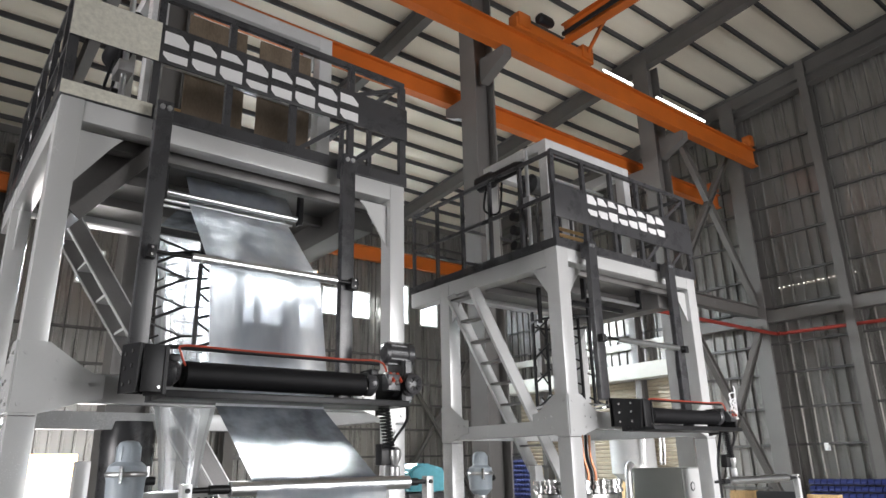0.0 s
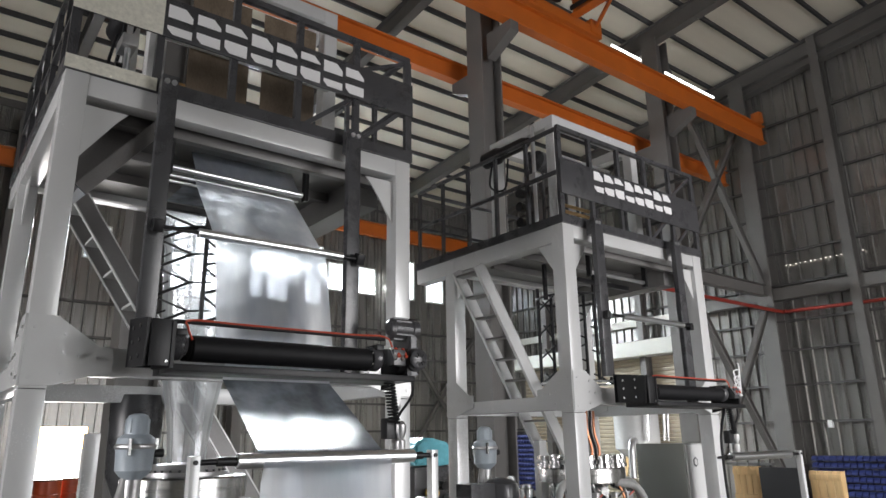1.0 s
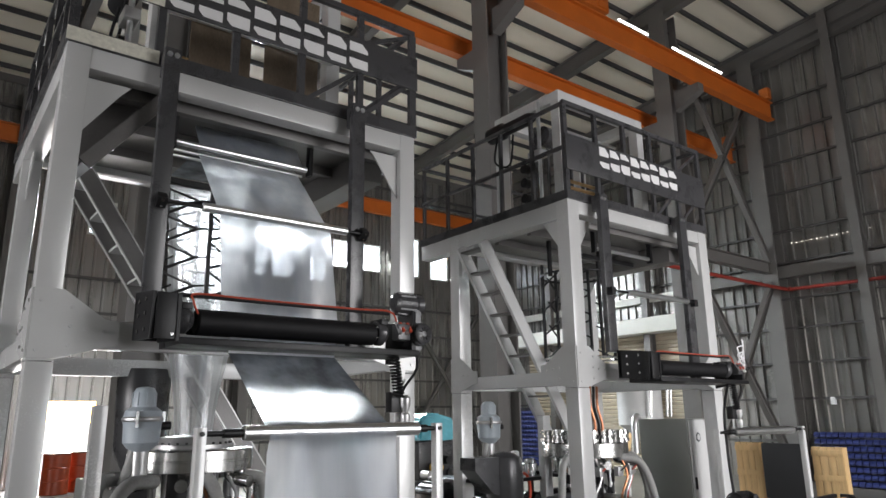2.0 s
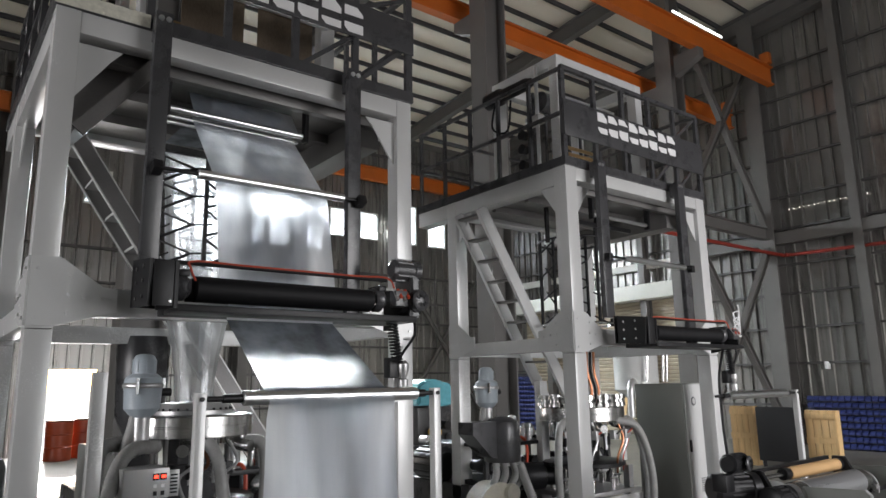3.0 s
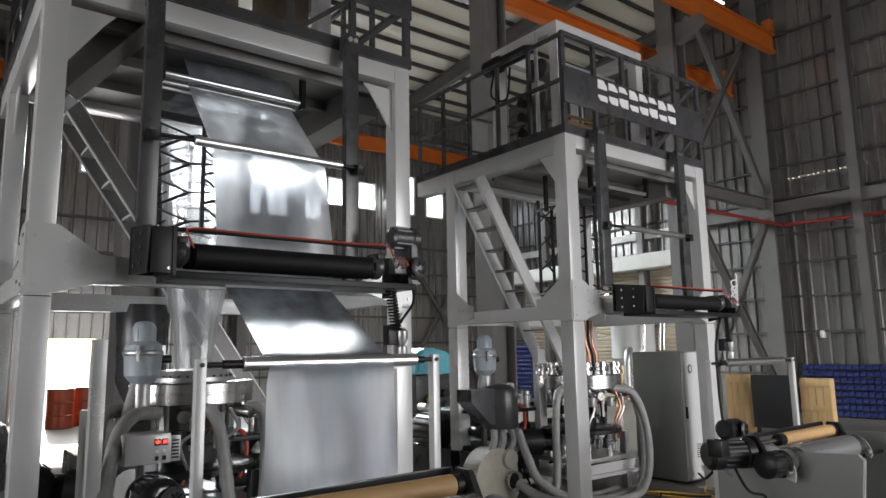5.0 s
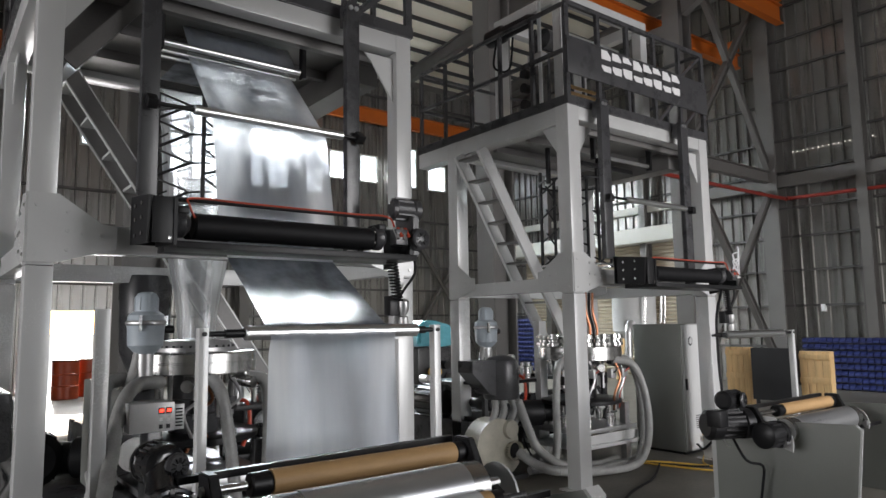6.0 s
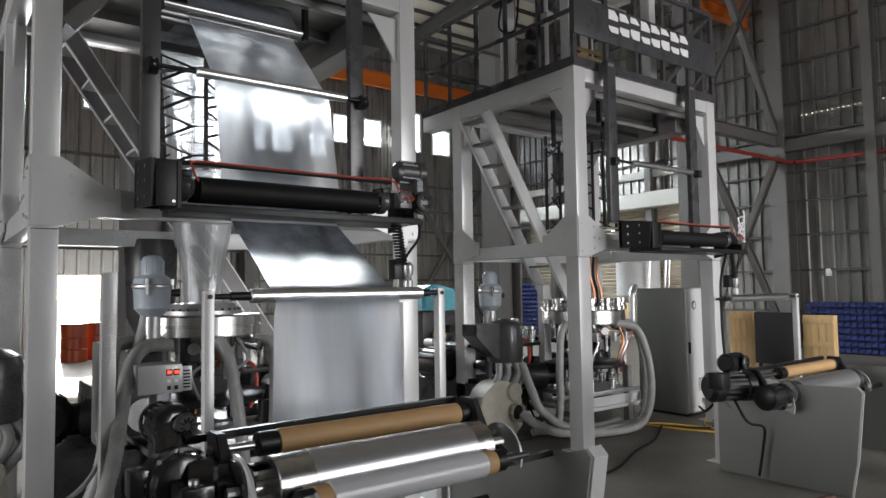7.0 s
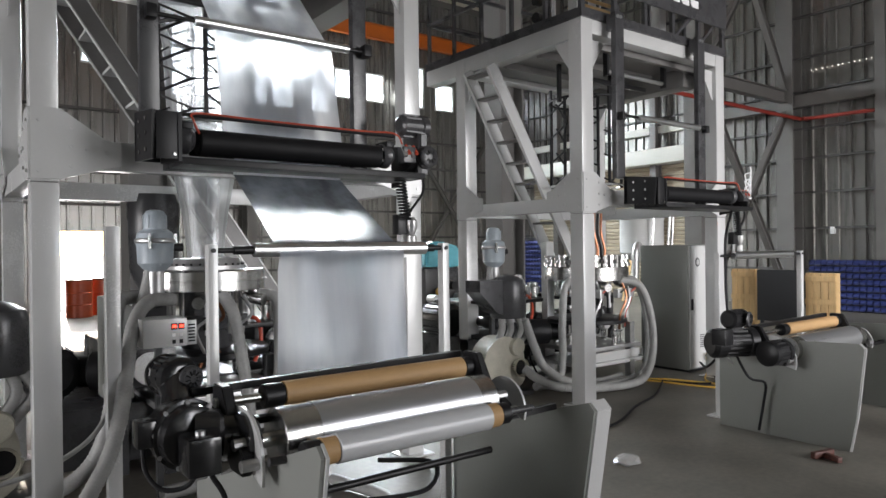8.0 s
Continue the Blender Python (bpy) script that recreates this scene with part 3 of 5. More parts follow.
    for zz in (rail_top, (rail_top + zr) / 2):
        part("guard_rail", box(x0 + 0.06, x1 - 0.06, y1 + over - 0.04, y1 + over, zz - 0.02, zz + 0.02, 0.005), M_DARK, t)
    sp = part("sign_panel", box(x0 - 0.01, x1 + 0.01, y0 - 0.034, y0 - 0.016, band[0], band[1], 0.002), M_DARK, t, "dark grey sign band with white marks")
    sign_marks(sp, marks[0], marks[1], marks[2], marks[3], y0 - 0.034)
    # glare on the dark band and fascia, put in as pale mottled plates
    if glare_x:
        part("end_plate", box(x0 - 0.012, glare_x, y0 - 0.037, y0 - 0.0345, band[0] - 0.002, band[1] + 0.002), M_GLARE, t, "pale mottled plate put in as glare on dark paint")
        part("end_plate", box(x0 - 0.013, glare_x, y0 - 0.024, y0 - 0.0205, z_top, z_top + 0.092), M_GLARE, t, "pale mottled plate put in as glare on dark paint")
    # front guide rails, dark channels
    ra, rb, rw = rails
    for rx in (ra, rb):
        r = part("guide_rail", box(rx, rx + rw, y0 - 0.16, y0 - 0.1, z_joint + (0.25 if rx == ra else 0.0) + 0.1, z_top + 0.07, 0.004), M_DARK, t, "dark grey vertical guide channel")
        part("standoff", box(rx + 0.01, rx + rw - 0.01, y0 - 0.099, y0 - 0.036, z_top - 0.1, z_top + 0.06), M_DARK, r)
        for dx in (0.03, 0.075):
            part("bolt", rod((rx + dx * k, y0 - 0.172, z_top + 0.02), (rx + dx * k, y0 - 0.16, z_top + 0.02), 0.018, 14), M_CHROME, r)
    # guide roller between the channels
    zr1 = z_joint + (z_top - z_joint) * 0.5
    rl = part("guide_roller", rod((ra + 0.3 * k, y0 - 0.2, zr1), (rb - 0.06, y0 - 0.2, zr1), 0.03, 20, edge=0.004), M_CHROME, t, "chromed guide roller")
    part("roller_shaft", rod((ra + 0.02, y0 - 0.2, zr1), (rb + 0.12, y0 - 0.2, zr1), 0.014, 12), M_BLACK, rl)
    for rx in (ra + 0.02, rb + 0.05):
        rbg = part("roller_bearing", box(rx, rx + 0.06, y0 - 0.225, y0 - 0.162, zr1 - 0.045, zr1 + 0.035, 0.006), M_BLACK, rl)
        for dz in (-0.028, 0.018):
            part("bolt", rod((rx + 0.03, y0 - 0.232, zr1 + dz), (rx + 0.03, y0 - 0.225, zr1 + dz), 0.008, 8), M_STEEL, rbg)
    zt = z_top - 0.38
    for dy, dz, rad in ((0.3, 0, 0.022), (0.38, -0.03, 0.012), (0.44, -0.05, 0.012))[:3 if knees else 1]:
        part("top_roller", rod((x0 + 0.77 * k, y0 + dy, zt + dz), (x0 + 1.78 * k, y0 + dy, zt + dz), rad, 16), M_CHROME, t)
    for px in (x0 + 0.74 * k, x0 + 1.79 * k):
        part("roller_hanger", box(px, px + 0.03, y0 + 0.27, y0 + 0.33, zt - 0.05, z_top - 0.1), M_BLACK, t)
    return t


def ladder(name, foot, head, width, along, treads, label, string=0.13, web=None, trim=None, step=None):
    """A steep ship's ladder: two channel strings and flat treads."""
    foot, head = Vector(foot), Vector(head)
    a = Vector(along).normalized() * width
    t = thing(name, foot, label, "ladder", "tower ladders")
    d = (head - foot).normalized()
    up = a.cross(d).normalized()
    for o in (Vector((0, 0, 0)), a):
        b = bar(foot + o, head + o, 0.03, string, up=up)
        s = part("string", b, web or M_LADDER, t)
        for side in (-1, 1):
            e = up * (side * (string / 2 + 0.005))
            part("edge_strip", bar(foot + o + e, head + o + e, 0.042, 0.01, up=up), trim or M_PAINT, s)
    for i in range(treads):
        p = foot + (head - foot) * ((i + 0.7) / treads)
        b = bar(p + a * 0.02, p + a * 0.98, string * 0.95, 0.025)
        part("tread", b, step or M_PAINT, t)
    return t


def fan_face(t, c, r, axis):
    """A round grille: rim, hub and blades."""
    a = Vector(axis).normalized()
    g = part("fan_grille", lathe(Vector(c), Vector(c) + a * 0.02, ((0, r), (0.6, r), (1, r * 0.8)), 24), M_DARK, t)
    s = a.orthogonal().normalized()
    k = a.cross(s)
    for i in range(10):
        an = i * math.tau / 10
        d = s * math.cos(an) + k * math.sin(an)
        part("grille_slot", bar(Vector(c) + a * 0.022 + d * r * 0.3, Vector(c) + a * 0.022 + d * r * 0.66, 0.014 * r / 0.07, 0.004), M_RUBBER, g)
    return g


def nip_unit(ox, oy, k, z, motor, label):
    """Haul-off rollers bolted to the tower front: side cheeks, black roller, red air tube, gear motor."""
    xa, xb = ox + 0.5 * k, ox + 2.3 * k
    t = thing("haul_off_unit", ((xa + xb) / 2, oy - 0.3, z), label, "roller unit", "haul-off units")
    part("cheek", plate(((oy - 0.16, z - 0.08), (oy - 0.52, z - 0.1), (oy - 0.54, z + 0.16), (oy - 0.16, z + 0.2)), "x", xa, xa + 0.02), M_BLACK, t)
    fp = part("front_plate", box(xa + 0.0, xa + 0.13 * k, oy - 0.2, oy - 0.17, z - 0.08, z + 0.18, 0.003), M_BLACK, t)
    c2 = part("cheek", plate(((oy - 0.2, z - 0.09), (oy - 0.56, z - 0.11), (oy - 0.56, z + 0.15), (oy - 0.2, z + 0.2)), "x", xa + 0.13 * k, xa + 0.15 * k), M_BLACK, t)
    part("front_panel", box(xa + 0.021, xa + 0.13 * k - 0.001, oy - 0.552, oy - 0.535, z - 0.1, z + 0.155, 0.003), M_BLACK, t)
    part("bolt", rod((xa + 0.11 * k, oy - 0.56, z - 0.075), (xa + 0.11 * k, oy - 0.552, z - 0.075), 0.009, 8), M_STEEL, t)
    for a in (0.03, 0.1):
        for c in (-0.04, 0.05, 0.13):
            part("bolt", rod((xa - 0.008, oy - 0.22 - a * 2, z + c), (xa, oy - 0.22 - a * 2, z + c), 0.012, 8), M_STEEL, t)
            part("bolt", rod((xa + a * k, oy - 0.208, z + c), (xa + a * k, oy - 0.2, z + c), 0.011, 8), M_STEEL, t)
    part("base_beam", box(xa + 0.15 * k, xb - 0.04, oy - 0.56, oy - 0.3, z - 0.125, z - 0.085, 0.004), M_BLACK, t)
    part("base_beam", box(xa + 0.15 * k, xb, oy - 0.3, oy - 0.17, z - 0.125, z - 0.06, 0.004), M_BLACK, t)
    part("side_plate", plate(((oy - 0.5, z - 0.1), (oy - 0.16, z - 0.16), (oy - 0.16, z + 0.14), (oy - 0.5, z + 0.1)), "x", xb - 0.06, xb - 0.03), M_BLACK, t)
    part("nip_roller", rod((xa + 0.27 * k, oy - 0.42, z + 0.02), (xb - 0.33 * k, oy - 0.42, z + 0.02), 0.075, 28, edge=0.01), M_RUBBER, t, "black rubber nip roller")
    part("nip_roller", rod((xa + 0.27 * k, oy - 0.27, z + 0.02), (xb - 0.33 * k, oy - 0.27, z + 0.02), 0.06, 28, edge=0.01), M_RUBBER, t, "black rubber nip roller")
    for xx in (xa + 0.15 * k, xb - 0.33 * k):
        bh = part("bearing_block", lathe((xx + 0.01, oy - 0.42, z + 0.03), (xx + 0.1, oy - 0.42, z + 0.03), ((0, 0.075), (0.2, 0.085), (0.6, 0.085), (1, 0.05)), 18), M_DARK, t)
        part("bracket", box(xx + 0.02, xx + 0.08, oy - 0.5, oy - 0.35, z + 0.08, z + 0.12, 0.008), M_BLACK, bh)
        for i in range(5):
            an = i * math.tau / 5
            P = (oy - 0.42 + 0.06 * math.cos(an), z + 0.03 + 0.06 * math.sin(an))
            part("bolt", rod((xx + 0.0, *P), (xx + 0.02, *P), 0.01, 6), M_STEEL, bh)
    part("air_pipe", rod((xa + 0.16 * k, oy - 0.45, z + 0.165), (xb - 0.22 * k, oy - 0.45, z + 0.165), 0.013, 10), M_BLACK, t)
    part("air_tube", hose(((xa + 0.27 * k, oy - 0.47, z + 0.06), (xa + 0.24 * k, oy - 0.47, z + 0.13), (xa + 0.26 * k, oy - 0.46, z + 0.175), (xa + 0.6 * k, oy - 0.46, z + 0.175),
                              (xb - 0.5 * k, oy - 0.46, z + 0.175), (xb - 0.22 * k, oy - 0.46, z + 0.18), (xb - 0.16 * k, oy - 0.47, z + 0.1)), 0.0065, 8), M_CORD, t, "red air tube")
    # gear motor on the far cheek
    if motor:
        g = part("gear_motor", lathe((xb - 0.1, oy - 0.4, z + 0.02), (xb + 0.07, oy - 0.4, z + 0.02), ((0, 0.08), (0.3, 0.1), (0.8, 0.1), (1, 0.085)), 24), M_BLACK, t)
        part("gear_case", plate(((oy - 0.5, z - 0.09), (oy - 0.3, z - 0.09), (oy - 0.28, z + 0.2), (oy - 0.36, z + 0.27), (oy - 0.5, z + 0.2)), "x", xb - 0.04, xb + 0.03, bevel=0.012), M_DARK, g)
        mm = part("motor", lathe((xb - 0.16, oy - 0.42, z + 0.25), (xb + 0.06, oy - 0.42, z + 0.25), ((0, 0.05), (0.08, 0.075), (0.72, 0.075), (0.76, 0.085), (0.96, 0.085), (1, 0.06)), 24), M_DARK, g)
        for i in range(10):
            an = i * math.tau / 10
            part("cooling_fin", bar((xb - 0.14, oy - 0.42 + 0.078 * math.cos(an), z + 0.25 + 0.078 * math.sin(an)), (xb - 0.01, oy - 0.42 + 0.078 * math.cos(an), z + 0.25 + 0.078 * math.sin(an)), 0.008, 0.012), M_DARK, mm)
        gd = part("gear_disc", lathe((xb + 0.0, oy - 0.53, z + 0.03), (xb + 0.0, oy - 0.5, z + 0.03), ((0, 0.055), (0.3, 0.078), (1, 0.082)), 26), M_DARK, g)
        part("disc_hub", rod((xb + 0.0, oy - 0.545, z + 0.03), (xb + 0.0, oy - 0.53, z + 0.03), 0.03, 18, edge=0.004), M_BLACK, gd)
        fan_face(g, (xb + 0.0, oy - 0.546, z + 0.03), 0.07, (0, -1, 0))
        part("hub", rod((xb + 0.06, oy - 0.4, z + 0.02), (xb + 0.085, oy - 0.4, z + 0.02), 0.05, 20, edge=0.01), M_DARK, g)
    f = part("valve", box(xb - 0.2, xb - 0.1, oy - 0.54, oy - 0.46, z - 0.02, z + 0.09, 0.008), M_DARK, t, "dark air valve with red and steel fittings")
    for i in range(4):
        part("fitting", rod((xb - 0.19 + i * 0.03, oy - 0.55, z + 0.02 + 0.02 * (i % 2)), (xb - 0.19 + i * 0.03, oy - 0.5, z + 0.1), 0.012, 8), M_CORD if i % 2 else M_ALU, f)
    # coiled air line and its regulator below
    co = [(xb - 0.16 + 0.05 * s + 0.035 * math.cos(s * 90), oy - 0.42 + 0.035 * math.sin(s * 90), z - 0.1 - 0.3 * s) for s in (i / 90 for i in range(91))]
    part("coiled_line", hose(co, 0.007, 6), M_RUBBER, t)
    part("cable", hose(((xb + 0.04, oy - 0.4, z - 0.05), (xb + 0.05, oy - 0.4, z - 0.2), (xb - 0.06, oy - 0.38, z - 0.36), (xb - 0.06, oy - 0.3, z - 0.55)), 0.01, 8), M_RUBBER, t)
    rg = part("regulator", lathe((xb - 0.05, oy - 0.4, z - 0.62), (xb - 0.05, oy - 0.4, z - 0.38), ((0, 0.02), (0.2, 0.035), (0.45, 0.035), (0.5, 0.02), (0.7, 0.04), (0.9, 0.04), (1, 0.02)), 14), M_ALU, t)
    part("regulator", box(xb - 0.16, xb - 0.08, oy - 0.4, oy - 0.32, z - 0.5, z - 0.36, 0.008), M_BLACK, t)
    part("bracket", box(xb - 0.11, xb - 0.02, oy - 0.36, oy - 0.345, z - 0.66, z - 0.1), M_PAINT, t)
    return t


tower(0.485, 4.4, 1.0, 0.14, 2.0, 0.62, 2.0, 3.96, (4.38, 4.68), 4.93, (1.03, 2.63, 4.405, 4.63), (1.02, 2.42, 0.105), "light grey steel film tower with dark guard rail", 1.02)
tower(5.2, 4.6, 0.98, 0.17, 2.0, 0.62, 1.93, 3.88, (4.2, 4.6), 4.98, (5.72, 7.2, 4.33, 4.57), (5.53, 6.97, 0.13), "light grey film tower without film beside the first", 0.0, False)
nip_unit(0.485, 4.4, 1.0, 2.2, True, "black haul-off roller unit with red air tube")
nip_unit(5.135, 4.6, 0.995, 2.1, False, "black haul-off roller unit on the idle tower")
ladder("tower_ladder", (7.1, 5.9, 0.5), (5.15, 5.9, 3.68), 0.42, (0, 1, 0), 13, "grey steel ladder up to the idle tower deck", 0.13, M_PAINT, M_PAINT, M_BRACE)
ladder("tower_ladder", (3.12, 5.9, 0.3), (0.86, 5.9, 3.68), 0.4, (0, 1, 0), 13, "dark grey steel ladder inside the film tower", 0.12, M_BRACE, M_PAINT)

# ---- plastic film: bubble and web ----
def bubble():
    t = thing("film_bubble", (1.8, 5.55, 1.55), "clear plastic film bubble rising from the die", "film")
    b = bmesh.new()
    seg, rings = 48, []
    for z, rx, ry in ((1.55, 0.13, 0.13), (1.62, 0.138, 0.138), (1.75, 0.155, 0.155), (1.92, 0.185, 0.185), (2.1, 0.215, 0.215), (2.3, 0.24, 0.24), (2.6, 0.275, 0.275), (2.95, 0.285, 0.28), (3.2, 0.31, 0.2), (3.4, 0.36, 0.1), (3.6, 0.4, 0.01)):
        wob = 0.006 * math.sin(z * 9)
        rings.append([b.verts.new((1.8 + (rx + wob) * math.cos(k * math.tau / seg), 5.55 + (ry + wob * (ry > 0.05)) * math.sin(k * math.tau / seg), z)) for k in range(seg)])
    for r0, r1 in zip(rings, rings[1:]):
        for k in range(seg):
            b.faces.new((r0[k], r0[(k + 1) % seg], r1[(k + 1) % seg], r1[k]))
    part("tube", b, M_BUBBLE, t)
    part("molten_neck", lathe((1.8, 5.55, 1.5), (1.8, 5.55, 1.548), ((0, 0.105), (0.5, 0.11), (1, 0.114)), seg, caps=False), M_BUBBLE, t)
    return t


def web():
    """The flattened film: over the top rollers, round the guide roller, through the nip, over the idler, down to the winder."""
    t = thing("film_web", (1.82, 4.0, 0.95), "silvery translucent plastic film web running over rollers", "film")
    line = [(1.45, 2.22, 5.5, 3.6), (1.45, 2.22, 4.83, 3.6), (1.44, 2.22, 4.79, 3.57), (1.43, 2.22, 4.24, 3.0), (1.43, 2.22, 4.18, 2.93), (1.43, 2.22, 4.05, 2.3), (1.46, 2.22, 4.055, 2.2)]
    low = [(1.5, 2.22, 4.06, 2.2), (1.5, 2.22, 4.08, 2.06), (1.49, 2.24, 3.46, 1.64), (1.49, 2.24, 3.4, 1.645), (1.48, 2.24, 3.36, 1.6), (1.46, 2.23, 3.35, 1.5), (1.43, 2.22, 3.3, 0.95), (1.42, 2.21, 3.2, 0.6)]
    rise = [(1.44, 2.26, 4.75, 3.605), (1.44, 2.26, 5.0, 3.955)]
    for rows in (line, low, rise):
        b = bmesh.new()
        n = 24
        grid = []
        fine = []
        for p, q in zip(rows, rows[1:]):
            m = max(1, int(math.dist(p[2:], q[2:]) / 0.06))
            fine += [tuple(a + (c - a) * i / m for a, c in zip(p, q)) for i in range(m)]
        fine.append(rows[-1])
        for j, (xa, xb, y, z) in enumerate(fine):
            grid.append([b.verts.new((xa + (xb - xa) * i / n, y + 0.004 * math.sin(i * 0.9 + 0.5) * math.sin(j * 0.5) * (0 < j < len(fine) - 1), z)) for i in range(n + 1)])
        for g0, g1 in zip(grid, grid[1:]):
            for i in range(n):
                b.faces.new((g0[i], g0[i + 1], g1[i + 1], g1[i]))
        part("film_sheet", b, M_FILM, t, smooth=60)
    return t


def sizing_cage(cx, cy, z0, z1, r, label):
    """Iris basket round the bubble: upright rods, rings, guide arms."""
    t = thing("sizing_cage", (cx, cy, z0), label, "machine part", "sizing cages")
    for i in range(6):
        an = i * math.tau / 6 + 0.35
        x, y = cx + r * math.cos(an), cy + r * math.sin(an)
        part("rod", box(x - 0.014, x + 0.014, y - 0.014, y + 0.014, z0, z1), M_BLACK, t)
        n = 4
        for j in range(n):
            za, zb = z0 + (z1 - z0) * j / n, z0 + (z1 - z0) * (j + 0.5) / n
            a2 = an + 0.75
            x2, y2 = cx + r * 0.86 * math.cos(a2), cy + r * 0.86 * math.sin(a2)
            part("arm", rod((x, y, za + 0.02), (x2, y2, zb), 0.012, 6), M_BLACK, t)
            if r > 0.4:
                continue
            part("arm", rod((x2, y2, zb), (x, y, za + (z1 - z0) / n), 0.009, 6), M_BLACK, t)
            part("guide_finger", rod((x2, y2, zb), (cx + r * 0.9 * math.cos(a2 + 0.5), cy + r * 0.9 * math.sin(a2 + 0.5), zb + 0.01), 0.008, 6), M_BLACK, t)
    for z in (z0 + 0.02, z1 - 0.15):
        b = bmesh.new()
        pts = [(cx + r * 1.05 * math.cos(i * math.tau / 32), cy + r * 1.05 * math.sin(i * math.tau / 32), z) for i in range(33)]
        hose(pts, 0.014, 8, bm=b)
        part("ring", b, M_STEEL if z < (z0 + z1) / 2 else M_BLACK, t)
    for s in (-1, 1):
        part("hanger", box(cx + s * r * 1.1 - 0.02, cx + s * r * 1.1 + 0.02, cy - 0.02, cy + 0.02, z1 - 0.2, z1 + 0.35), M_BLACK, t)
    part("cross_bar", box(cx - r * 1.3, cx + r * 1.3, cy - r - 0.05, cy - r - 0.01, z1 - 0.05, z1), M_BLACK, t)
    return t


def die(cx, cy, r, z, fins, label):
    """Air ring over the extruder's die, on a stand with feeders, plates and heater bands."""
    t = thing("air_ring_die", (cx, cy, 0), label, "machine", "extruder dies")
    part("air_ring", lathe((cx, cy, z - 0.17), (cx, cy, z), ((0, r * 0.93), (0.06, r), (0.45, r), (0.47, r * 1.012), (0.53, r * 1.012), (0.55, r), (0.9, r), (0.97, r * 0.975), (1, r * 0.9)), 56), M_STEEL, t, "brushed steel air ring")
    part("collar", lathe((cx, cy, z), (cx, cy, z + 0.09), ((0, r * 0.66), (0.3, r * 0.66), (0.35, r * 0.6), (0.9, r * 0.55), (1, r * 0.32)), 48), M_ALU, t)
    for i in range(28 if not fins else 14):
        an = i * math.tau / (28 if not fins else 14)
        if fins:
            x, y = cx + r * 0.86 * math.cos(an), cy + r * 0.86 * math.sin(an)
            part("spool", lathe((x, y, z), (x, y, z + 0.13), ((0, 0.09), (0.3, 0.09), (0.35, 0.07), (0.6, 0.07), (0.65, 0.09), (1, 0.085)), 14), M_STEEL, t)
        else:
            x, y = cx + r * 0.63 * math.cos(an), cy + r * 0.63 * math.sin(an)
            part("bolt", rod((x, y, z + 0.02), (x, y, z + 0.045), 0.009, 6), M_DARK, t)
    part("die_body", lathe((cx, cy, z - 0.62), (cx, cy, z - 0.17), ((0, 0.19), (0.3, 0.19), (0.32, 0.16), (0.55, 0.16), (0.58, 0.2), (1, 0.21)), 32), M_DARK if not fins else M_BLACK, t)
    for i in range(10):
        an = i * math.tau / 10
        x, y = cx + 0.29 * math.cos(an), cy + 0.29 * math.sin(an)
        part("stud", rod((x, y, z - 0.5), (x, y, z - 0.17), 0.014, 8), M_ALU, t)
        if i % 2:
            part("heater_plug", box(x - 0.03, x + 0.03, y - 0.03, y + 0.03, z - 0.46, z - 0.36, 0.006), M_BLACK, t)
    part("plate", lathe((cx, cy, z - 0.68), (cx, cy, z - 0.62), ((0, 0.46), (0.2, 0.48), (0.8, 0.48), (1, 0.46)), 32), M_BLACK, t)
    part("plate", box(cx - 0.5, cx + 0.5, cy - 0.42, cy + 0.42, z - 0.98, z - 0.93, 0.008), M_ALU, t)
    for sx in (-1, 1):
        for sy in (-1, 1):
            part("stand_leg", box(cx + sx * 0.38 - 0.04, cx + sx * 0.38 + 0.04, cy + sy * 0.34 - 0.04, cy + sy * 0.34 + 0.04, 0.0, z - 0.681), M_DARK if not fins else M_ALU, t)
    if fins:
        for i in range(8):
            an = i * math.tau / 8 + 0.2
            x, y = cx + 0.4 * math.cos(an), cy + 0.36 * math.sin(an)
            c = part("clamp_cylinder", lathe((x, y, z - 0.93), (x, y, z - 0.69), ((0, 0.035), (0.5, 0.035), (0.52, 0.014), (1, 0.014)), 14), M_STEEL, t)
            part("hand_nut", rod((x - 0.05, y - 0.02, z - 0.8), (x + 0.05, y - 0.02, z - 0.8), 0.013, 8), M_ALU, c)
        for i in range(5):
            an = 3.7 + i * 0.45
            x, y = cx + 0.52 * math.cos(an), cy + 0.52 * math.sin(an)
            v = part("air_valve", box(x - 0.035, x + 0.035, y - 0.035, y + 0.035, z - 0.36, z - 0.26, 0.008), M_ALU, t)
            part("lever", bar((x, y - 0.04, z - 0.3), (x + 0.09, y - 0.06, z - 0.24), 0.016, 0.012), M_CORD if i % 2 else M_BLACK, v)
        part("plate", box(cx - 0.56, cx + 0.56, cy - 0.46, cy + 0.46, z - 1.14, z - 1.1, 0.008), M_PAINT, t)
    part("stand_beam", box(cx - 0.55, cx + 0.55, cy - 0.4, cy - 0.381, 0.22, 0.36), M_PAINT, t)
    part("adapter", lathe((cx - 0.2, cy + 0.1, z - 0.78), (cx - 1.0, cy + 0.5, z - 0.78), ((0, 0.11), (0.3, 0.11), (0.32, 0.15), (0.7, 0.15), (0.72, 0.12), (1, 0.12)), 20), M_BLACK, t)
    for i, an in enumerate((3.6, 4.3, 5.3, 5.9)):
        x, y = cx + r * 0.8 * math.cos(an), cy + r * 0.8 * math.sin(an)
        part("elbow", hose(((x, y, z - 0.12), (x, y, z - 0.2), (x + 0.09 * math.cos(an), y + 0.09 * math.sin(an), z - 0.23), (x + 0.17 * math.cos(an), y + 0.17 * math.sin(an), z - 0.24)), 0.045, 14), M_STEEL, t)
    return t


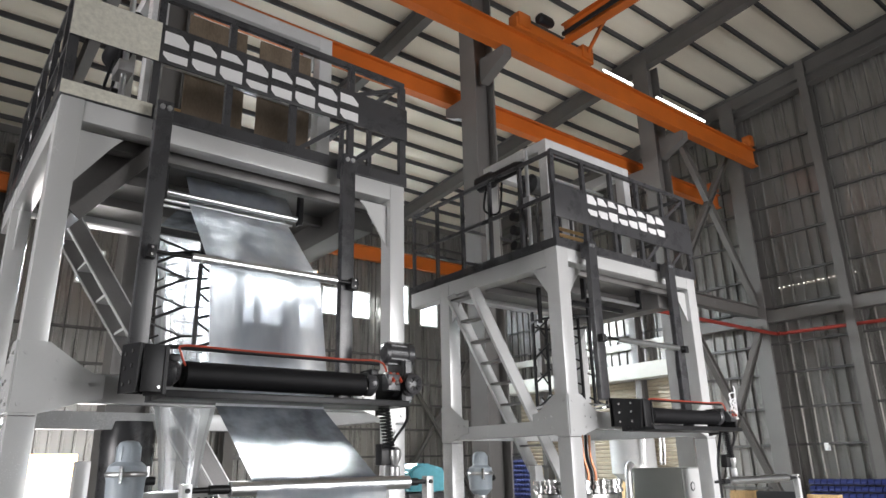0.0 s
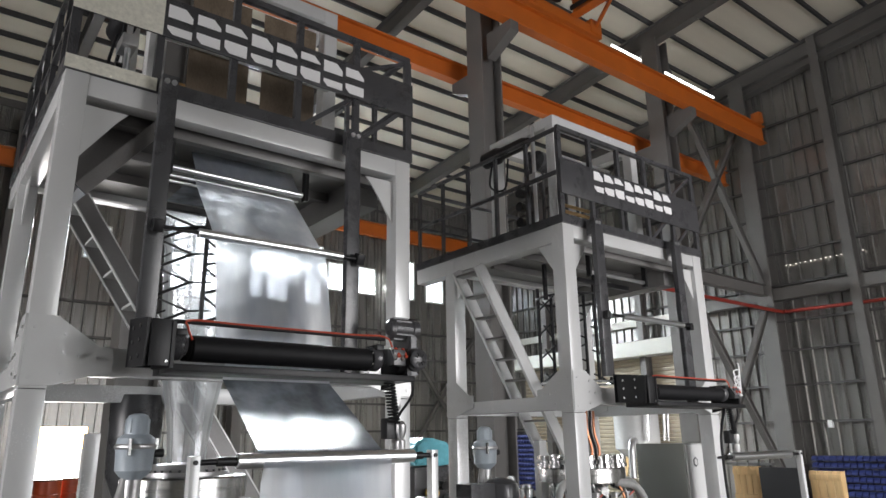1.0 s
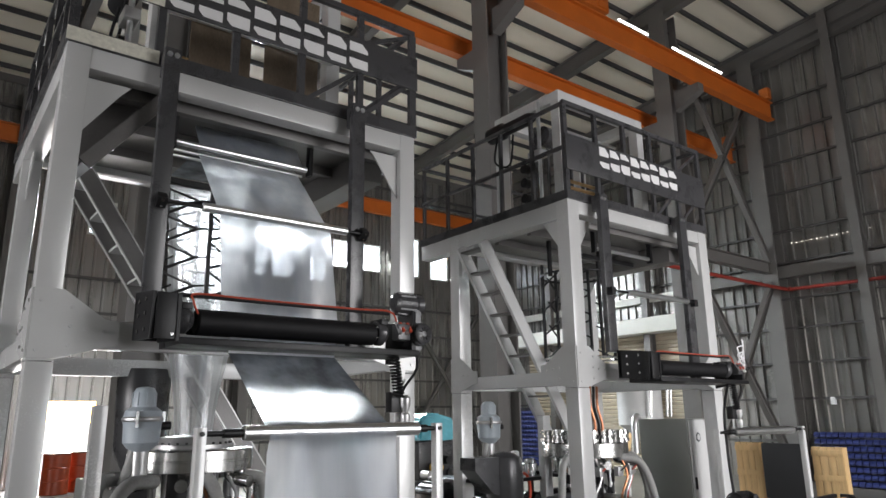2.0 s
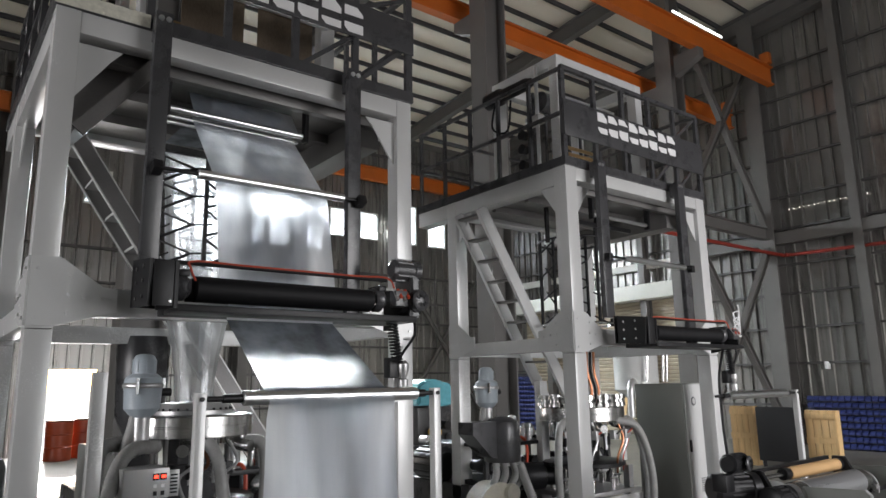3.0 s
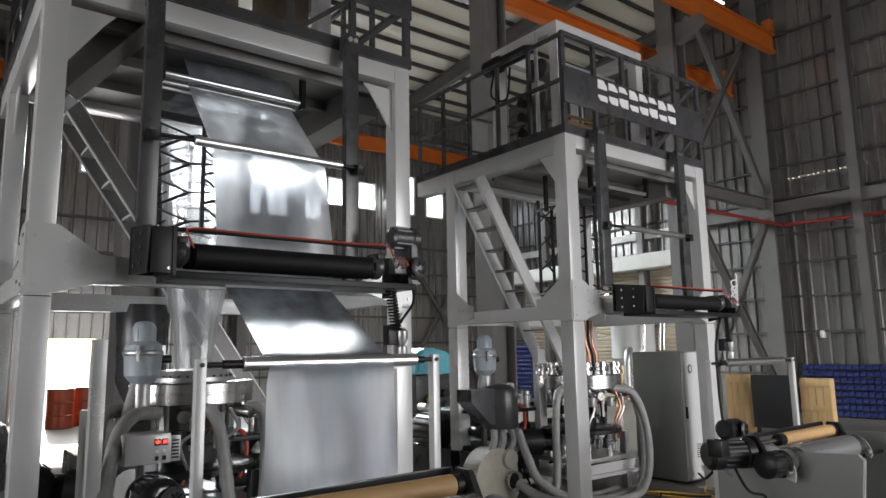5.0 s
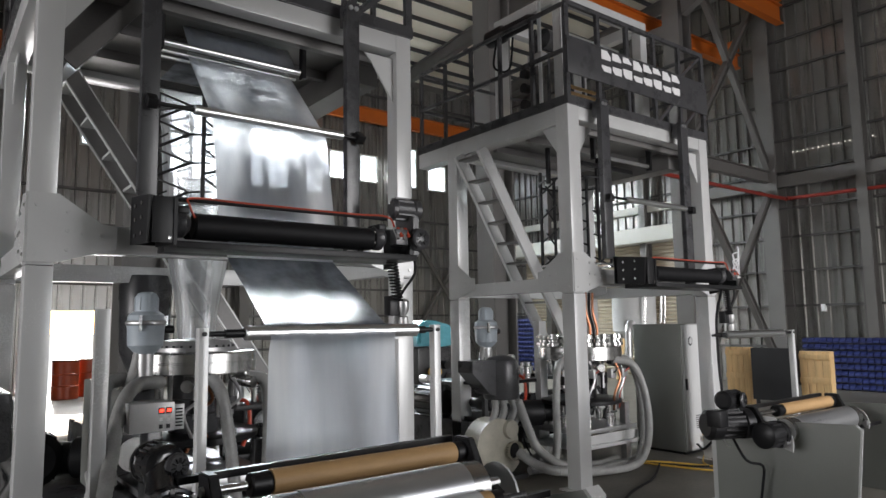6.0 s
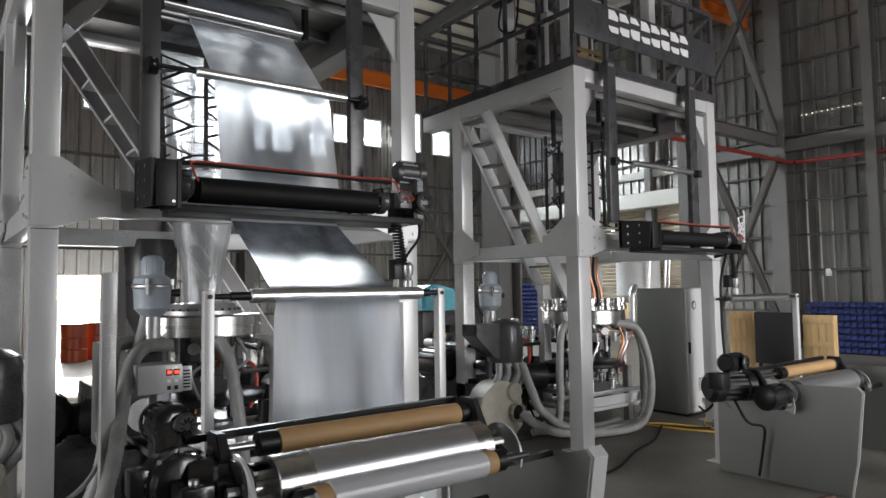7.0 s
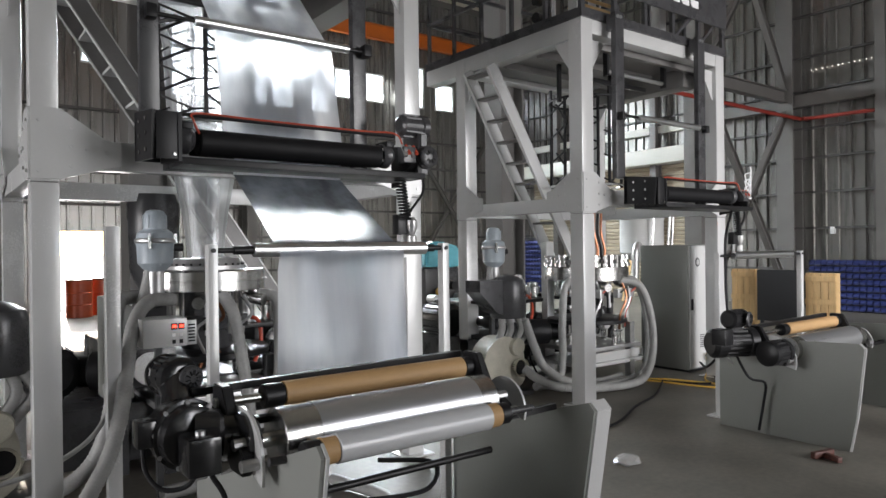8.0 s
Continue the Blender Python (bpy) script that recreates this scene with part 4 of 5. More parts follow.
def air_hose(name, points, r=0.047, label="thick grey ribbed air hose"):
    return whole(name, hose(points, r, 14, 0.09, 0.016), M_HOSE, label, "hose", "air hoses")


def idler_stand(xa, xb, y, z, roll, label):
    t = thing("idler_stand", ((xa + xb) / 2, y, 0), label, "roller stand", "idler stands")
    for x in (xa, xb):
        p = part("post", box(x - 0.024, x + 0.024, y - 0.024, y + 0.03, 0, z + 0.03, 0.004), M_PAINT, t)
        part("bolt", rod((x, y - 0.034, z), (x, y - 0.024, z), 0.012, 8), M_BLACK, p)
        part("foot", box(x - 0.07, x + 0.07, y - 0.08, y + 0.09, 0, 0.012), M_PAINT, p)
    r = part("idler_roller", rod((roll[0], y, z), (roll[1], y, z), 0.037, 28, edge=0.006), M_CHROME, t, "polished chrome roller")
    part("shaft", rod((xa + 0.025, y, z), (xb - 0.025, y, z), 0.014, 12), M_BLACK, r)
    for x0, x1 in ((roll[0] - 0.1, roll[0] - 0.002), (roll[1] + 0.002, roll[1] + 0.06)):
        part("journal", rod((x0, y, z), (x1, y, z), 0.022, 14), M_BLACK, r)
    return t


def motor_unit(t, x, y, z, r, n, axis=(-1, 0, 0)):
    """Finned electric motor with fan cowl and terminal box."""
    a = Vector(axis)
    p, q = Vector((x, y, z)), Vector((x, y, z)) + a * n
    m = part("motor", lathe(p, q, ((0, r * 0.75), (0.04, r), (0.2, r), (0.22, r * 0.88), (0.7, r * 0.88), (0.72, r), (0.93, r), (1, r * 0.72)), 28), M_BLACK, t)
    s = a.orthogonal().normalized()
    c = a.cross(s)
    for i in range(14):
        an = i * math.tau / 14
        d = (s * math.cos(an) + c * math.sin(an)) * r * 0.92
        part("cooling_fin", bar(p + a * n * 0.23 + d, p + a * n * 0.7 + d, 0.006, 0.016), M_BLACK, m)
    return m


def winder(xl, xr, y, z, near, roll, label, silver_r=0.095, white=True, back=((0.85, 0.5), (0.5, 0.62)), core_in=0.12):
    """Surface winder: two side panels, drum, kraft core above, finished roll in front, motors at one side."""
    t = thing("film_winder", ((xl + xr) / 2, y, 0), label, "winder", "film winders")
    for x, (yt, zt, yb) in zip((xl, xr), near):
        pl = [(y + back[0][0], 0.0), (y + back[0][0], back[0][1]), (y + back[1][0], back[1][1]), (yt + 0.035, zt + 0.035), (yt, zt), (yb - 0.05, 0.26), (yb, 0.0)]
        p = part("side_panel", plate(pl, "x", x - 0.008, x + 0.008), M_GREYBOX, t, "grey painted side panel")
        f = [(pl[3][0], pl[3][1] + 0.006), (pl[4][0] - 0.01, pl[4][1]), (pl[5][0] - 0.01, pl[5][1]), (pl[6][0] - 0.01, 0.0), (pl[6][0], 0.0), (pl[5][0], pl[5][1]), (pl[4][0], pl[4][1]), (pl[3][0], pl[3][1])]
        part("edge_flange", plate(f, "x", x + 0.009, x + (0.11 if x == xr else 0.02)), M_PAINT, p)
        for yy in (yb + 0.04, y + back[0][0] - 0.1):
            part("foot", rod((x + 0.05, yy, 0), (x + 0.05, yy, 0.14), 0.018, 10), M_BLACK, p)
    # drum, core and rolls
    a, c = roll
    dn = part("drive_drum", rod((a, y, z), (c, y, z), silver_r, 40, edge=0.004), M_STEEL, t, "bare steel winding drum with film on it")
    part("film_sleeve", rod((a + 0.15, y, z), (c - 0.1, y, z), silver_r + 0.002, 40), M_ROLLFILM, dn, "silvery film wound on the drum")
    part("drum_journal", rod((a - 0.08, y, z), (a - 0.001, y, z), 0.03, 18), M_STEEL, t)
    yk, zk = y + 0.2, z + 0.12
    part("kraft_core", rod((a + core_in, yk, zk), (c + 0.02, yk, zk), 0.052, 32, edge=0.003), M_KRAFT, t, "brown cardboard core tube")
    for x0, x1 in ((a + core_in - 0.09, a + core_in - 0.001), (c + 0.021, c + 0.08)):
        part("chuck", rod((x0, yk, zk), (x1, yk, zk), 0.05, 24, edge=0.006), M_BLACK, t)
    part("core_shaft", rod((a - 0.16, yk, zk), (c + 0.12, yk, zk), 0.018, 14), M_STEEL, t)
    part("lay_bar", bar((a - 0.22, yk + 0.11, zk + 0.035), (c + 0.1, yk + 0.11, zk + 0.05), 0.035, 0.03), M_BLACK, t)
    part("lay_bar", bar((a - 0.1, yk - 0.08, zk - 0.07), (c + 0.02, yk - 0.08, zk - 0.06), 0.05, 0.025), M_BLACK, t)
    for x in (a - 0.13, c + 0.1):
        arm = part("swing_arm", plate(((yk + 0.06, zk + 0.07), (yk - 0.05, zk + 0.07), (yk - 0.12, zk - 0.08), (y - 0.07, z - 0.03), (y - 0.05, z - 0.11), (y + 0.06, z - 0.11), (yk + 0.06, zk - 0.1)), "x", x - 0.022, x + 0.022, bevel=0.006), M_BLACK, t)
        for yy, zz in ((yk, zk), (y, z), (y - 0.08, z - 0.06), (y + 0.1, z - 0.04)):
            part("bolt", rod((x - 0.035, yy, zz), (x + 0.035, yy, zz), 0.022, 10), M_ALU, arm)
        rd = 0.15 if x > a else 0.2
        disc = [(y + 0.08 + rd * math.cos(i * math.pi / 12 + 0.3), z - 0.08 + rd * math.sin(i * math.pi / 12 + 0.3)) for i in range(13)]
        part("guard_disc", plate(disc, "x", x + (0.1 if x > a else 0.03), x + (0.112 if x > a else 0.042)), M_PAINT, t)
    if white:
        yw, zw = y - 0.18, z - 0.03
        fr = part("finished_roll", rod((a + 0.16, yw, zw), (c - 0.14, yw, zw), 0.058, 36, edge=0.003), M_ROLLWHITE, t, "roll of wound white film")
        for x0, x1 in ((a + 0.1, a + 0.159), (c - 0.139, c - 0.08)):
            part("roll_core", rod((x0, yw, zw), (x1, yw, zw), 0.052, 28), M_KRAFT, fr)
        part("tape", plate([(yw + 0.0535 * math.cos(k * 0.1 + 1.2), zw + 0.0535 * math.sin(k * 0.1 + 1.2)) for k in range(13)] + [(yw + 0.05 * math.cos(k * 0.1 + 1.2), zw + 0.05 * math.sin(k * 0.1 + 1.2)) for k in range(12, -1, -1)], "x", a + 0.102, a + 0.158), M_WHITE, fr)
        for x0, x1 in ((a + 0.03, a + 0.099), (c - 0.079, c - 0.02)):
            part("chuck", rod((x0, yw, zw), (x1, yw, zw), 0.048, 24, edge=0.006), M_BLACK, t)
        part("core_shaft", rod((a - 0.1, yw, zw), (c + 0.14, yw, zw), 0.016, 12), M_DARK, t)
    part("tie_bar", rod((xl + 0.01, y + 0.28, z - 0.36), (xr - 0.2, y + 0.28, z - 0.36), 0.018, 12), M_BLACK, t)
    part("tie_bar", bar((c + 0.06, y + 0.02, z - 0.12), (xr - 0.02, y - 0.02, z - 0.1), 0.03, 0.03), M_BLACK, t)
    return t


def hopper_loader(cx, cy, z, label):
    """Vacuum loader: motor cap, clamp ring, bowl, cone."""
    t = thing("hopper_loader", (cx, cy, z), label, "material loader", "hopper loaders")
    part("bowl", lathe((cx, cy, z), (cx, cy, z + 0.2), ((0, 0.06), (0.12, 0.09), (0.3, 0.12), (0.9, 0.125), (1, 0.13)), 28), M_HOPPER, t)
    part("clamp_ring", lathe((cx, cy, z + 0.2), (cx, cy, z + 0.235), ((0, 0.13), (0.3, 0.138), (0.7, 0.138), (1, 0.13)), 28), M_ALU, t)
    part("head", lathe((cx, cy, z + 0.235), (cx, cy, z + 0.3), ((0, 0.128), (0.6, 0.12), (1, 0.085)), 28), M_HOPPER, t)
    m = part("motor_cap", lathe((cx, cy, z + 0.3), (cx, cy, z + 0.44), ((0, 0.08), (0.7, 0.078), (0.92, 0.06), (1, 0.03)), 24), M_HOPPER, t)
    for i in range(8):
        an = i * math.tau / 8
        part("cap_rib", box(cx + 0.076 * math.cos(an) - 0.006, cx + 0.076 * math.cos(an) + 0.006, cy + 0.076 * math.sin(an) - 0.006, cy + 0.076 * math.sin(an) + 0.006, z + 0.31, z + 0.4), M_HOPPER, m)
    for i in range(3):
        an = i * math.tau / 3 + 4.2
        part("clip", box(cx + 0.14 * math.cos(an) - 0.01, cx + 0.14 * math.cos(an) + 0.01, cy + 0.14 * math.sin(an) - 0.01, cy + 0.14 * math.sin(an) + 0.01, z + 0.16, z + 0.27), M_STEEL, t)
    part("inlet", rod((cx + 0.1, cy, z + 0.17), (cx + 0.19, cy, z + 0.17), 0.03, 14), M_BLACK, t)
    part("outlet", hose(((cx - 0.04, cy, z + 0.02), (cx - 0.06, cy, z - 0.08), (cx - 0.1, cy - 0.02, z - 0.22)), 0.035, 12), M_HOSE, t)
    part("throat", rod((cx, cy, z - 0.22), (cx, cy, z), 0.06, 20), M_ALU, t)
    return t


def blower(cx, cy, label):
    """Snail blower on the floor under a black filter hood."""
    t = thing("air_blower", (cx, cy, 0), label, "blower", "air blowers")
    pts = []
    for i in range(40):
        an = i * math.tau / 40
        r = 0.27 + 0.07 * i / 40
        pts.append((cx - 0.03 + r * math.cos(an - 0.3), 0.35 + r * math.sin(an - 0.3)))
    v = part("volute", plate(pts, "y", cy - 0.12, cy + 0.12, bevel=0.035), M_BEIGE, t, "beige cast blower housing")
    part("cover", lathe((cx + 0.12, cy - 0.16, 0.52), (cx + 0.12, cy - 0.12, 0.52), ((0, 0.09), (0.7, 0.1), (1, 0.1)), 24), M_BEIGE, v)
    part("outlet", lathe((cx + 0.14, cy - 0.2, 0.3), (cx + 0.14, cy - 0.1, 0.3), ((0, 0.1), (0.3, 0.1), (0.3, 0.08), (0.9, 0.08)), 24, caps=False), M_BEIGE, v)
    part("outlet_bore", rod((cx + 0.14, cy - 0.15, 0.3), (cx + 0.14, cy - 0.12, 0.3), 0.08, 20), M_RUBBER, v)
    part("base", box(cx - 0.3, cx + 0.3, cy - 0.2, cy + 0.3, 0, 0.05, 0.006), M_DARK, t)
    part("hood", lathe((cx + 0.12, cy, 0.83), (cx + 0.12, cy, 1.3), ((0, 0.185), (0.04, 0.195), (0.75, 0.195), (0.87, 0.175), (0.95, 0.12), (1, 0.03)), 32), M_DARK, t, "dark rounded filter hood")
    part("chute", plate(((cx - 0.38, 1.25), (cx - 0.06, 1.25), (cx - 0.06, 0.88), (cx - 0.14, 0.9), (cx - 0.38, 1.13)), "y", cy - 0.12, cy + 0.12), M_DARK, t)
    for i, dx in enumerate((-0.02, 0.08, 0.2, 0.27)):
        part("duct", hose(((cx + dx, cy - 0.05, 0.84), (cx + dx - 0.03 + 0.03 * i, cy - 0.08, 0.7), (cx + (dx - 0.1) * 1.2, cy - 0.06, 0.52)), 0.038, 12, 0.08, 0.016), M_HOSE, t)
    return t


bubble()
web()
sizing_cage(1.75, 5.5, 2.55, 3.45, 0.36, "black sizing cage round the film bubble")
sizing_cage(6.43, 5.62, 2.3, 3.5, 0.42, "black sizing cage with steel ring on idle tower")
die(1.8, 5.55, 0.46, 1.46, False, "steel air ring over an extrusion die")
die(6.44, 5.65, 0.5, 1.36, True, "extrusion die ringed with steel spools")
idler_stand(1.14, 2.56, 3.4, 1.605, (1.35, 2.42), "grey posts carrying a chrome idler roller")
idler_stand(5.9, 7.48, 3.58, 1.495, (6.17, 7.28), "grey posts carrying a bright chrome roller")
whole("side_post", box(0.89, 0.97, 4.58, 4.66, 0, 1.76, 0.004), M_PAINT, "light grey square steel post", "post", "side posts")
whole("side_post", box(6.1, 6.22, 5.98, 6.08, 0, 1.66, 0.004), M_PAINT, "light grey square steel post", "post", "side posts")
wl = winder(1.06, 2.62, 2.54, 0.885, ((2.08, 0.92, 2.26), (2.27, 0.8, 2.41)), (1.09, 2.14), "grey film winder with silver and white rolls", 0.115)
wr = winder(5.66, 7.45, 2.8, 0.74, ((2.25, 0.8, 2.36), (2.25, 0.8, 2.36)), (5.6, 6.87), "grey film winder beside the idle tower", 0.1, False, ((0.63, 0.76), (0.5, 0.79)), 0.37)
# drive of the near winder
mA = part("motor", lathe((0.862, 2.93, 1.085), (0.83, 3.1, 1.085), ((0, 0.04), (0.04, 0.07), (0.12, 0.084), (0.3, 0.088), (0.36, 0.08), (0.8, 0.08), (0.84, 0.088), (0.95, 0.086), (1, 0.06)), 32), M_GLOSS, wl, "glossy black electric motor")
for i in range(16):
    an = i * math.tau / 16
    part("cooling_fin", bar((0.852 + 0.082 * math.cos(an), 2.99, 1.085 + 0.082 * math.sin(an)), (0.838 + 0.082 * math.cos(an), 3.065, 1.085 + 0.082 * math.sin(an)), 0.006, 0.012), M_GLOSS, mA)
fan_face(wl, (0.888, 2.92, 1.083), 0.054, (0.3, -0.95, 0))
gh = part("gear_housing", lathe((0.8, 2.86, 0.91), (0.83, 2.66, 0.905), ((0, 0.08), (0.06, 0.115), (0.5, 0.125), (0.52, 0.134), (0.68, 0.134), (0.7, 0.122), (0.9, 0.115), (1, 0.07)), 40), M_GLOSS, wl, "glossy black gear housing")
for i in range(9):
    an = i * math.tau / 9 + 0.2
    part("bolt", rod((0.818 + 0.126 * math.cos(an), 2.705, 0.906 + 0.126 * math.sin(an)), (0.82 + 0.126 * math.cos(an), 2.722, 0.906 + 0.126 * math.sin(an)), 0.009, 6), M_ALU, gh)
part("neck", lathe((0.82, 2.84, 0.97), (0.845, 2.99, 1.07), ((0, 0.075), (0.5, 0.06), (1, 0.075)), 20), M_GLOSS, wl)
fb = part("terminal_box", box(0.755, 0.875, 2.5, 2.64, 0.8, 0.94, 0.016), M_GLOSS, wl)
part("gland", rod((0.815, 2.56, 0.94), (0.815, 2.56, 0.955), 0.018, 10), M_ALU, fb)
part("terminal_box", box(0.635, 0.705, 2.71, 2.8, 0.88, 0.98, 0.012), M_GLOSS, wl)
part("output_shaft_case", lathe((0.83, 2.7, 0.9), (1.0, 2.66, 0.89), ((0, 0.1), (0.5, 0.105), (0.6, 0.09), (1, 0.085)), 28), M_GLOSS, wl)
part("arm_hub", lathe((0.97, 2.6, 0.88), (1.03, 2.6, 0.88), ((0, 0.11), (0.5, 0.11), (1, 0.09)), 24), M_GLOSS, wl)
part("cable", hose(((0.66, 2.74, 0.88), (0.66, 2.7, 0.8), (0.7, 2.64, 0.745), (0.77, 2.6, 0.75), (0.8, 2.56, 0.8)), 0.009, 8), M_RUBBER, wl)
part("cable", hose(((0.84, 2.52, 0.8), (0.88, 2.48, 0.7), (0.9, 2.45, 0.45), (0.88, 2.45, 0.01)), 0.01, 8), M_RUBBER, wl)
# drive of the far winder
motor_unit(wr, 5.36, 3.05, 1.0, 0.075, 0.22, (-1, 0, 0))
fan_face(wr, (5.3, 2.965, 1.0), 0.06, (0.2, -1, 0))
motor_unit(wr, 5.45, 3.0, 0.8, 0.12, 0.4, (-0.9, 0.45, 0))
motor_unit(wr, 5.5, 2.78, 0.74, 0.1, 0.24, (-1, 0.1, 0))
part("terminal_box", box(5.02, 5.14, 3.0, 3.12, 0.8, 0.93, 0.01), M_BLACK, wr)
part("cable", hose(((5.3, 3.1, 0.75), (5.36, 3.0, 0.52), (5.52, 2.95, 0.46), (5.56, 2.98, 0.3), (5.55, 3.02, 0.05)), 0.011, 8), M_RUBBER, wr)
part("cable", hose(((5.4, 3.1, 0.98), (5.2, 3.1, 0.85), (5.2, 3.1, 0.7), (5.3, 3.1, 0.62)), 0.01, 8), M_HOSE, wr)
hopper_loader(1.33, 5.2, 1.46, "blue-grey vacuum loader with clamp ring")
hopper_loader(5.03, 5.75, 1.38, "blue-grey vacuum loader above a black hood")
blower(4.98, 5.6, "beige snail blower under a dark filter hood")
blower(0.24, 5.25, "beige blower and dark hood at the tower side")

# hoses from the near ring and from the idle die
air_hose("air_hose", ((1.42, 5.12, 1.26), (1.22, 4.95, 1.26), (1.08, 4.75, 1.13), (1.0, 4.6, 0.85), (0.92, 4.42, 0.6), (0.78, 4.25, 0.35), (0.5, 4.1, 0.08), (0.1, 4.3, 0.06)))
air_hose("air_hose", ((1.3, 5.35, 1.27), (1.1, 5.2, 1.27), (1.02, 5.0, 1.12), (1.0, 4.95, 0.7), (0.85, 4.9, 0.25), (0.5, 4.9, 0.07), (0.1, 5.0, 0.06)), 0.05)
air_hose("air_hose", ((1.75, 5.04, 1.28), (1.8, 4.95, 1.15), (1.84, 4.9, 0.85), (1.87, 4.85, 0.5), (1.86, 4.8, 0.2), (1.7, 4.7, 0.06), (1.2, 4.6, 0.06)))
air_hose("air_hose", ((2.1, 5.2, 1.26), (2.2, 5.12, 1.22), (2.22, 5.1, 0.95), (2.2, 5.1, 0.5), (2.1, 5.1, 0.07), (1.7, 5.2, 0.06)), 0.045)
air_hose("air_hose", ((6.5, 5.2, 1.2), (6.7, 5.08, 1.14), (6.82, 5.02, 0.85), (6.82, 4.97, 0.45), (6.65, 4.92, 0.16), (6.3, 4.87, 0.06), (5.6, 5.0, 0.06)))
air_hose("air_hose", ((6.75, 5.4, 1.22), (6.92, 5.28, 1.15), (7.02, 5.22, 0.8), (7.0, 5.17, 0.4), (6.8, 5.1, 0.1), (6.35, 5.05, 0.06), (5.5, 5.2, 0.06)), 0.045)
air_hose("air_hose", ((5.98, 5.5, 1.2), (5.8, 5.42, 1.1), (5.74, 5.4, 0.7), (5.74, 5.4, 0.35), (5.6, 5.35, 0.1), (5.3, 5.4, 0.07)), 0.045)
air_hose("air_hose", ((5.25, 5.5, 0.8), (5.32, 5.42, 0.5), (5.4, 5.35, 0.28), (5.6, 5.2, 0.12), (6.0, 5.1, 0.08), (6.5, 5.2, 0.07)), 0.05)
air_hose("air_hose", ((5.1, 5.35, 0.3), (5.16, 5.2, 0.2), (5.4, 5.1, 0.1), (5.9, 4.95, 0.07), (6.5, 5.0, 0.06)), 0.05)
air_hose("air_hose", ((0.6, 3.6, 0.05), (1.2, 3.3, 0.05), (1.9, 3.35, 0.05), (2.3, 3.6, 0.05), (2.2, 4.2, 0.05)), 0.04)
whole("floor_cable", hose(((1.2, 2.7, 0.55), (1.7, 2.75, 0.45), (2.0, 2.8, 0.42), (2.1, 2.9, 0.5), (1.8, 2.95, 0.56)), 0.012, 8), M_RUBBER, "black cable looped below the rolls", "cable", "floor cables")
whole("thin_hose", hose(((0.95, 5.0, 0.72), (0.93, 4.8, 0.6), (0.8, 4.7, 0.45), (0.55, 4.6, 0.35), (0.3, 4.6, 0.3)), 0.016, 8), M_HOSE, "thin pale hose looping beside the leg", "hose")


def control_box():
    t = thing("temperature_box", (1.25, 4.72, 0.95), "grey control box with red digits", "control box")
    part("body", box(1.1, 1.37, 4.6, 4.86, 0.99, 1.17, 0.004), M_PAINT, t)
    for i in range(2):
        x = 1.27 + i * 0.045 - 0.0
        d = part("display", box(x, x + 0.036, 4.593, 4.6, 1.1, 1.14), M_BLACK, t)
        part("digits", box(x + 0.006, x + 0.03, 4.59, 4.593, 1.112, 1.13), M_LED, d, "glowing red digits")
        part("switch", box(x + 0.006, x + 0.026, 4.59, 4.6, 1.01, 1.035), M_BLACK, t)
        part("label_bar", box(x + 0.006, x + 0.026, 4.597, 4.6, 1.055, 1.075), M_WHITE, t)
    g = part("grille", box(1.372, 1.44, 4.63, 4.65, 0.99, 1.15, 0.003), M_PAINT, t)
    for i in range(6):
        part("slot", box(1.385, 1.428, 4.626, 4.63, 1.01 + i * 0.021, 1.02 + i * 0.021), M_RUBBER, g)
    part("bracket", box(1.2, 1.24, 4.7, 4.74, 0.0, 0.99), M_DARK, t)


control_box()


def extruder(x, y, label):
    """Barrel in dark covers on a frame, with a drive and a tall feed housing behind."""
    t = thing("extruder", (x, y, 0), label, "extruder", "extruders")
    part("frame", box(x - 0.2, x + 0.9, y - 0.2, y + 1.4, 0.08, 0.5, 0.01), M_DARK, t)
    part("barrel_cover", box(x + 0.15, x + 0.55, y - 0.3, y + 1.1, 0.62, 0.9, 0.03), M_DARK, t)
    for i in range(4):
        part("heater_band", lathe((x + 0.35, y - 0.35 + i * 0.06, 0.76), (x + 0.35, y - 0.31 + i * 0.06, 0.76), ((0, 0.12), (1, 0.12)), 20), M_STEEL, t)
    part("gear_box", box(x + 0.05, x + 0.7, y + 1.12, y + 1.7, 0.3, 0.7, 0.04), M_DARK, t)
    m = part("main_motor", lathe((x - 0.2, y + 0.2, 0.7), (x - 0.2, y + 0.75, 0.7), ((0, 0.14), (0.1, 0.2), (0.8, 0.2), (0.9, 0.17), (1, 0.12)), 28), M_BLACK, t)
    for i in range(16):
        an = i * math.tau / 16
        P = (x - 0.2 + 0.205 * math.cos(an), 0.7 + 0.205 * math.sin(an))
        part("cooling_fin", bar((P[0], y + 0.27, P[1]), (P[0], y + 0.62, P[1]), 0.008, 0.02), M_BLACK, m)
    return t


extruder(0.95, 5.6, "dark extruder with finned motor behind the die")
extruder(2.3, 6.5, "dark extruder frame behind the film")
extruder(5.4, 6.5, "dark extruder behind the idle die")
# tall dark housing and pale box under the near tower
t = thing("feed_hopper", (1.62, 6.3, 0), "tall dark steel hopper beside the bubble", "hopper")
part("body", lathe((1.62, 6.4, 1.2), (1.62, 6.4, 2.1), ((0, 0.1), (0.25, 0.2), (0.9, 0.22), (1, 0.2)), 28), M_DARK, t)
part("stand", box(1.5, 1.74, 6.28, 6.52, 0, 1.2, 0.01), M_DARK, t)

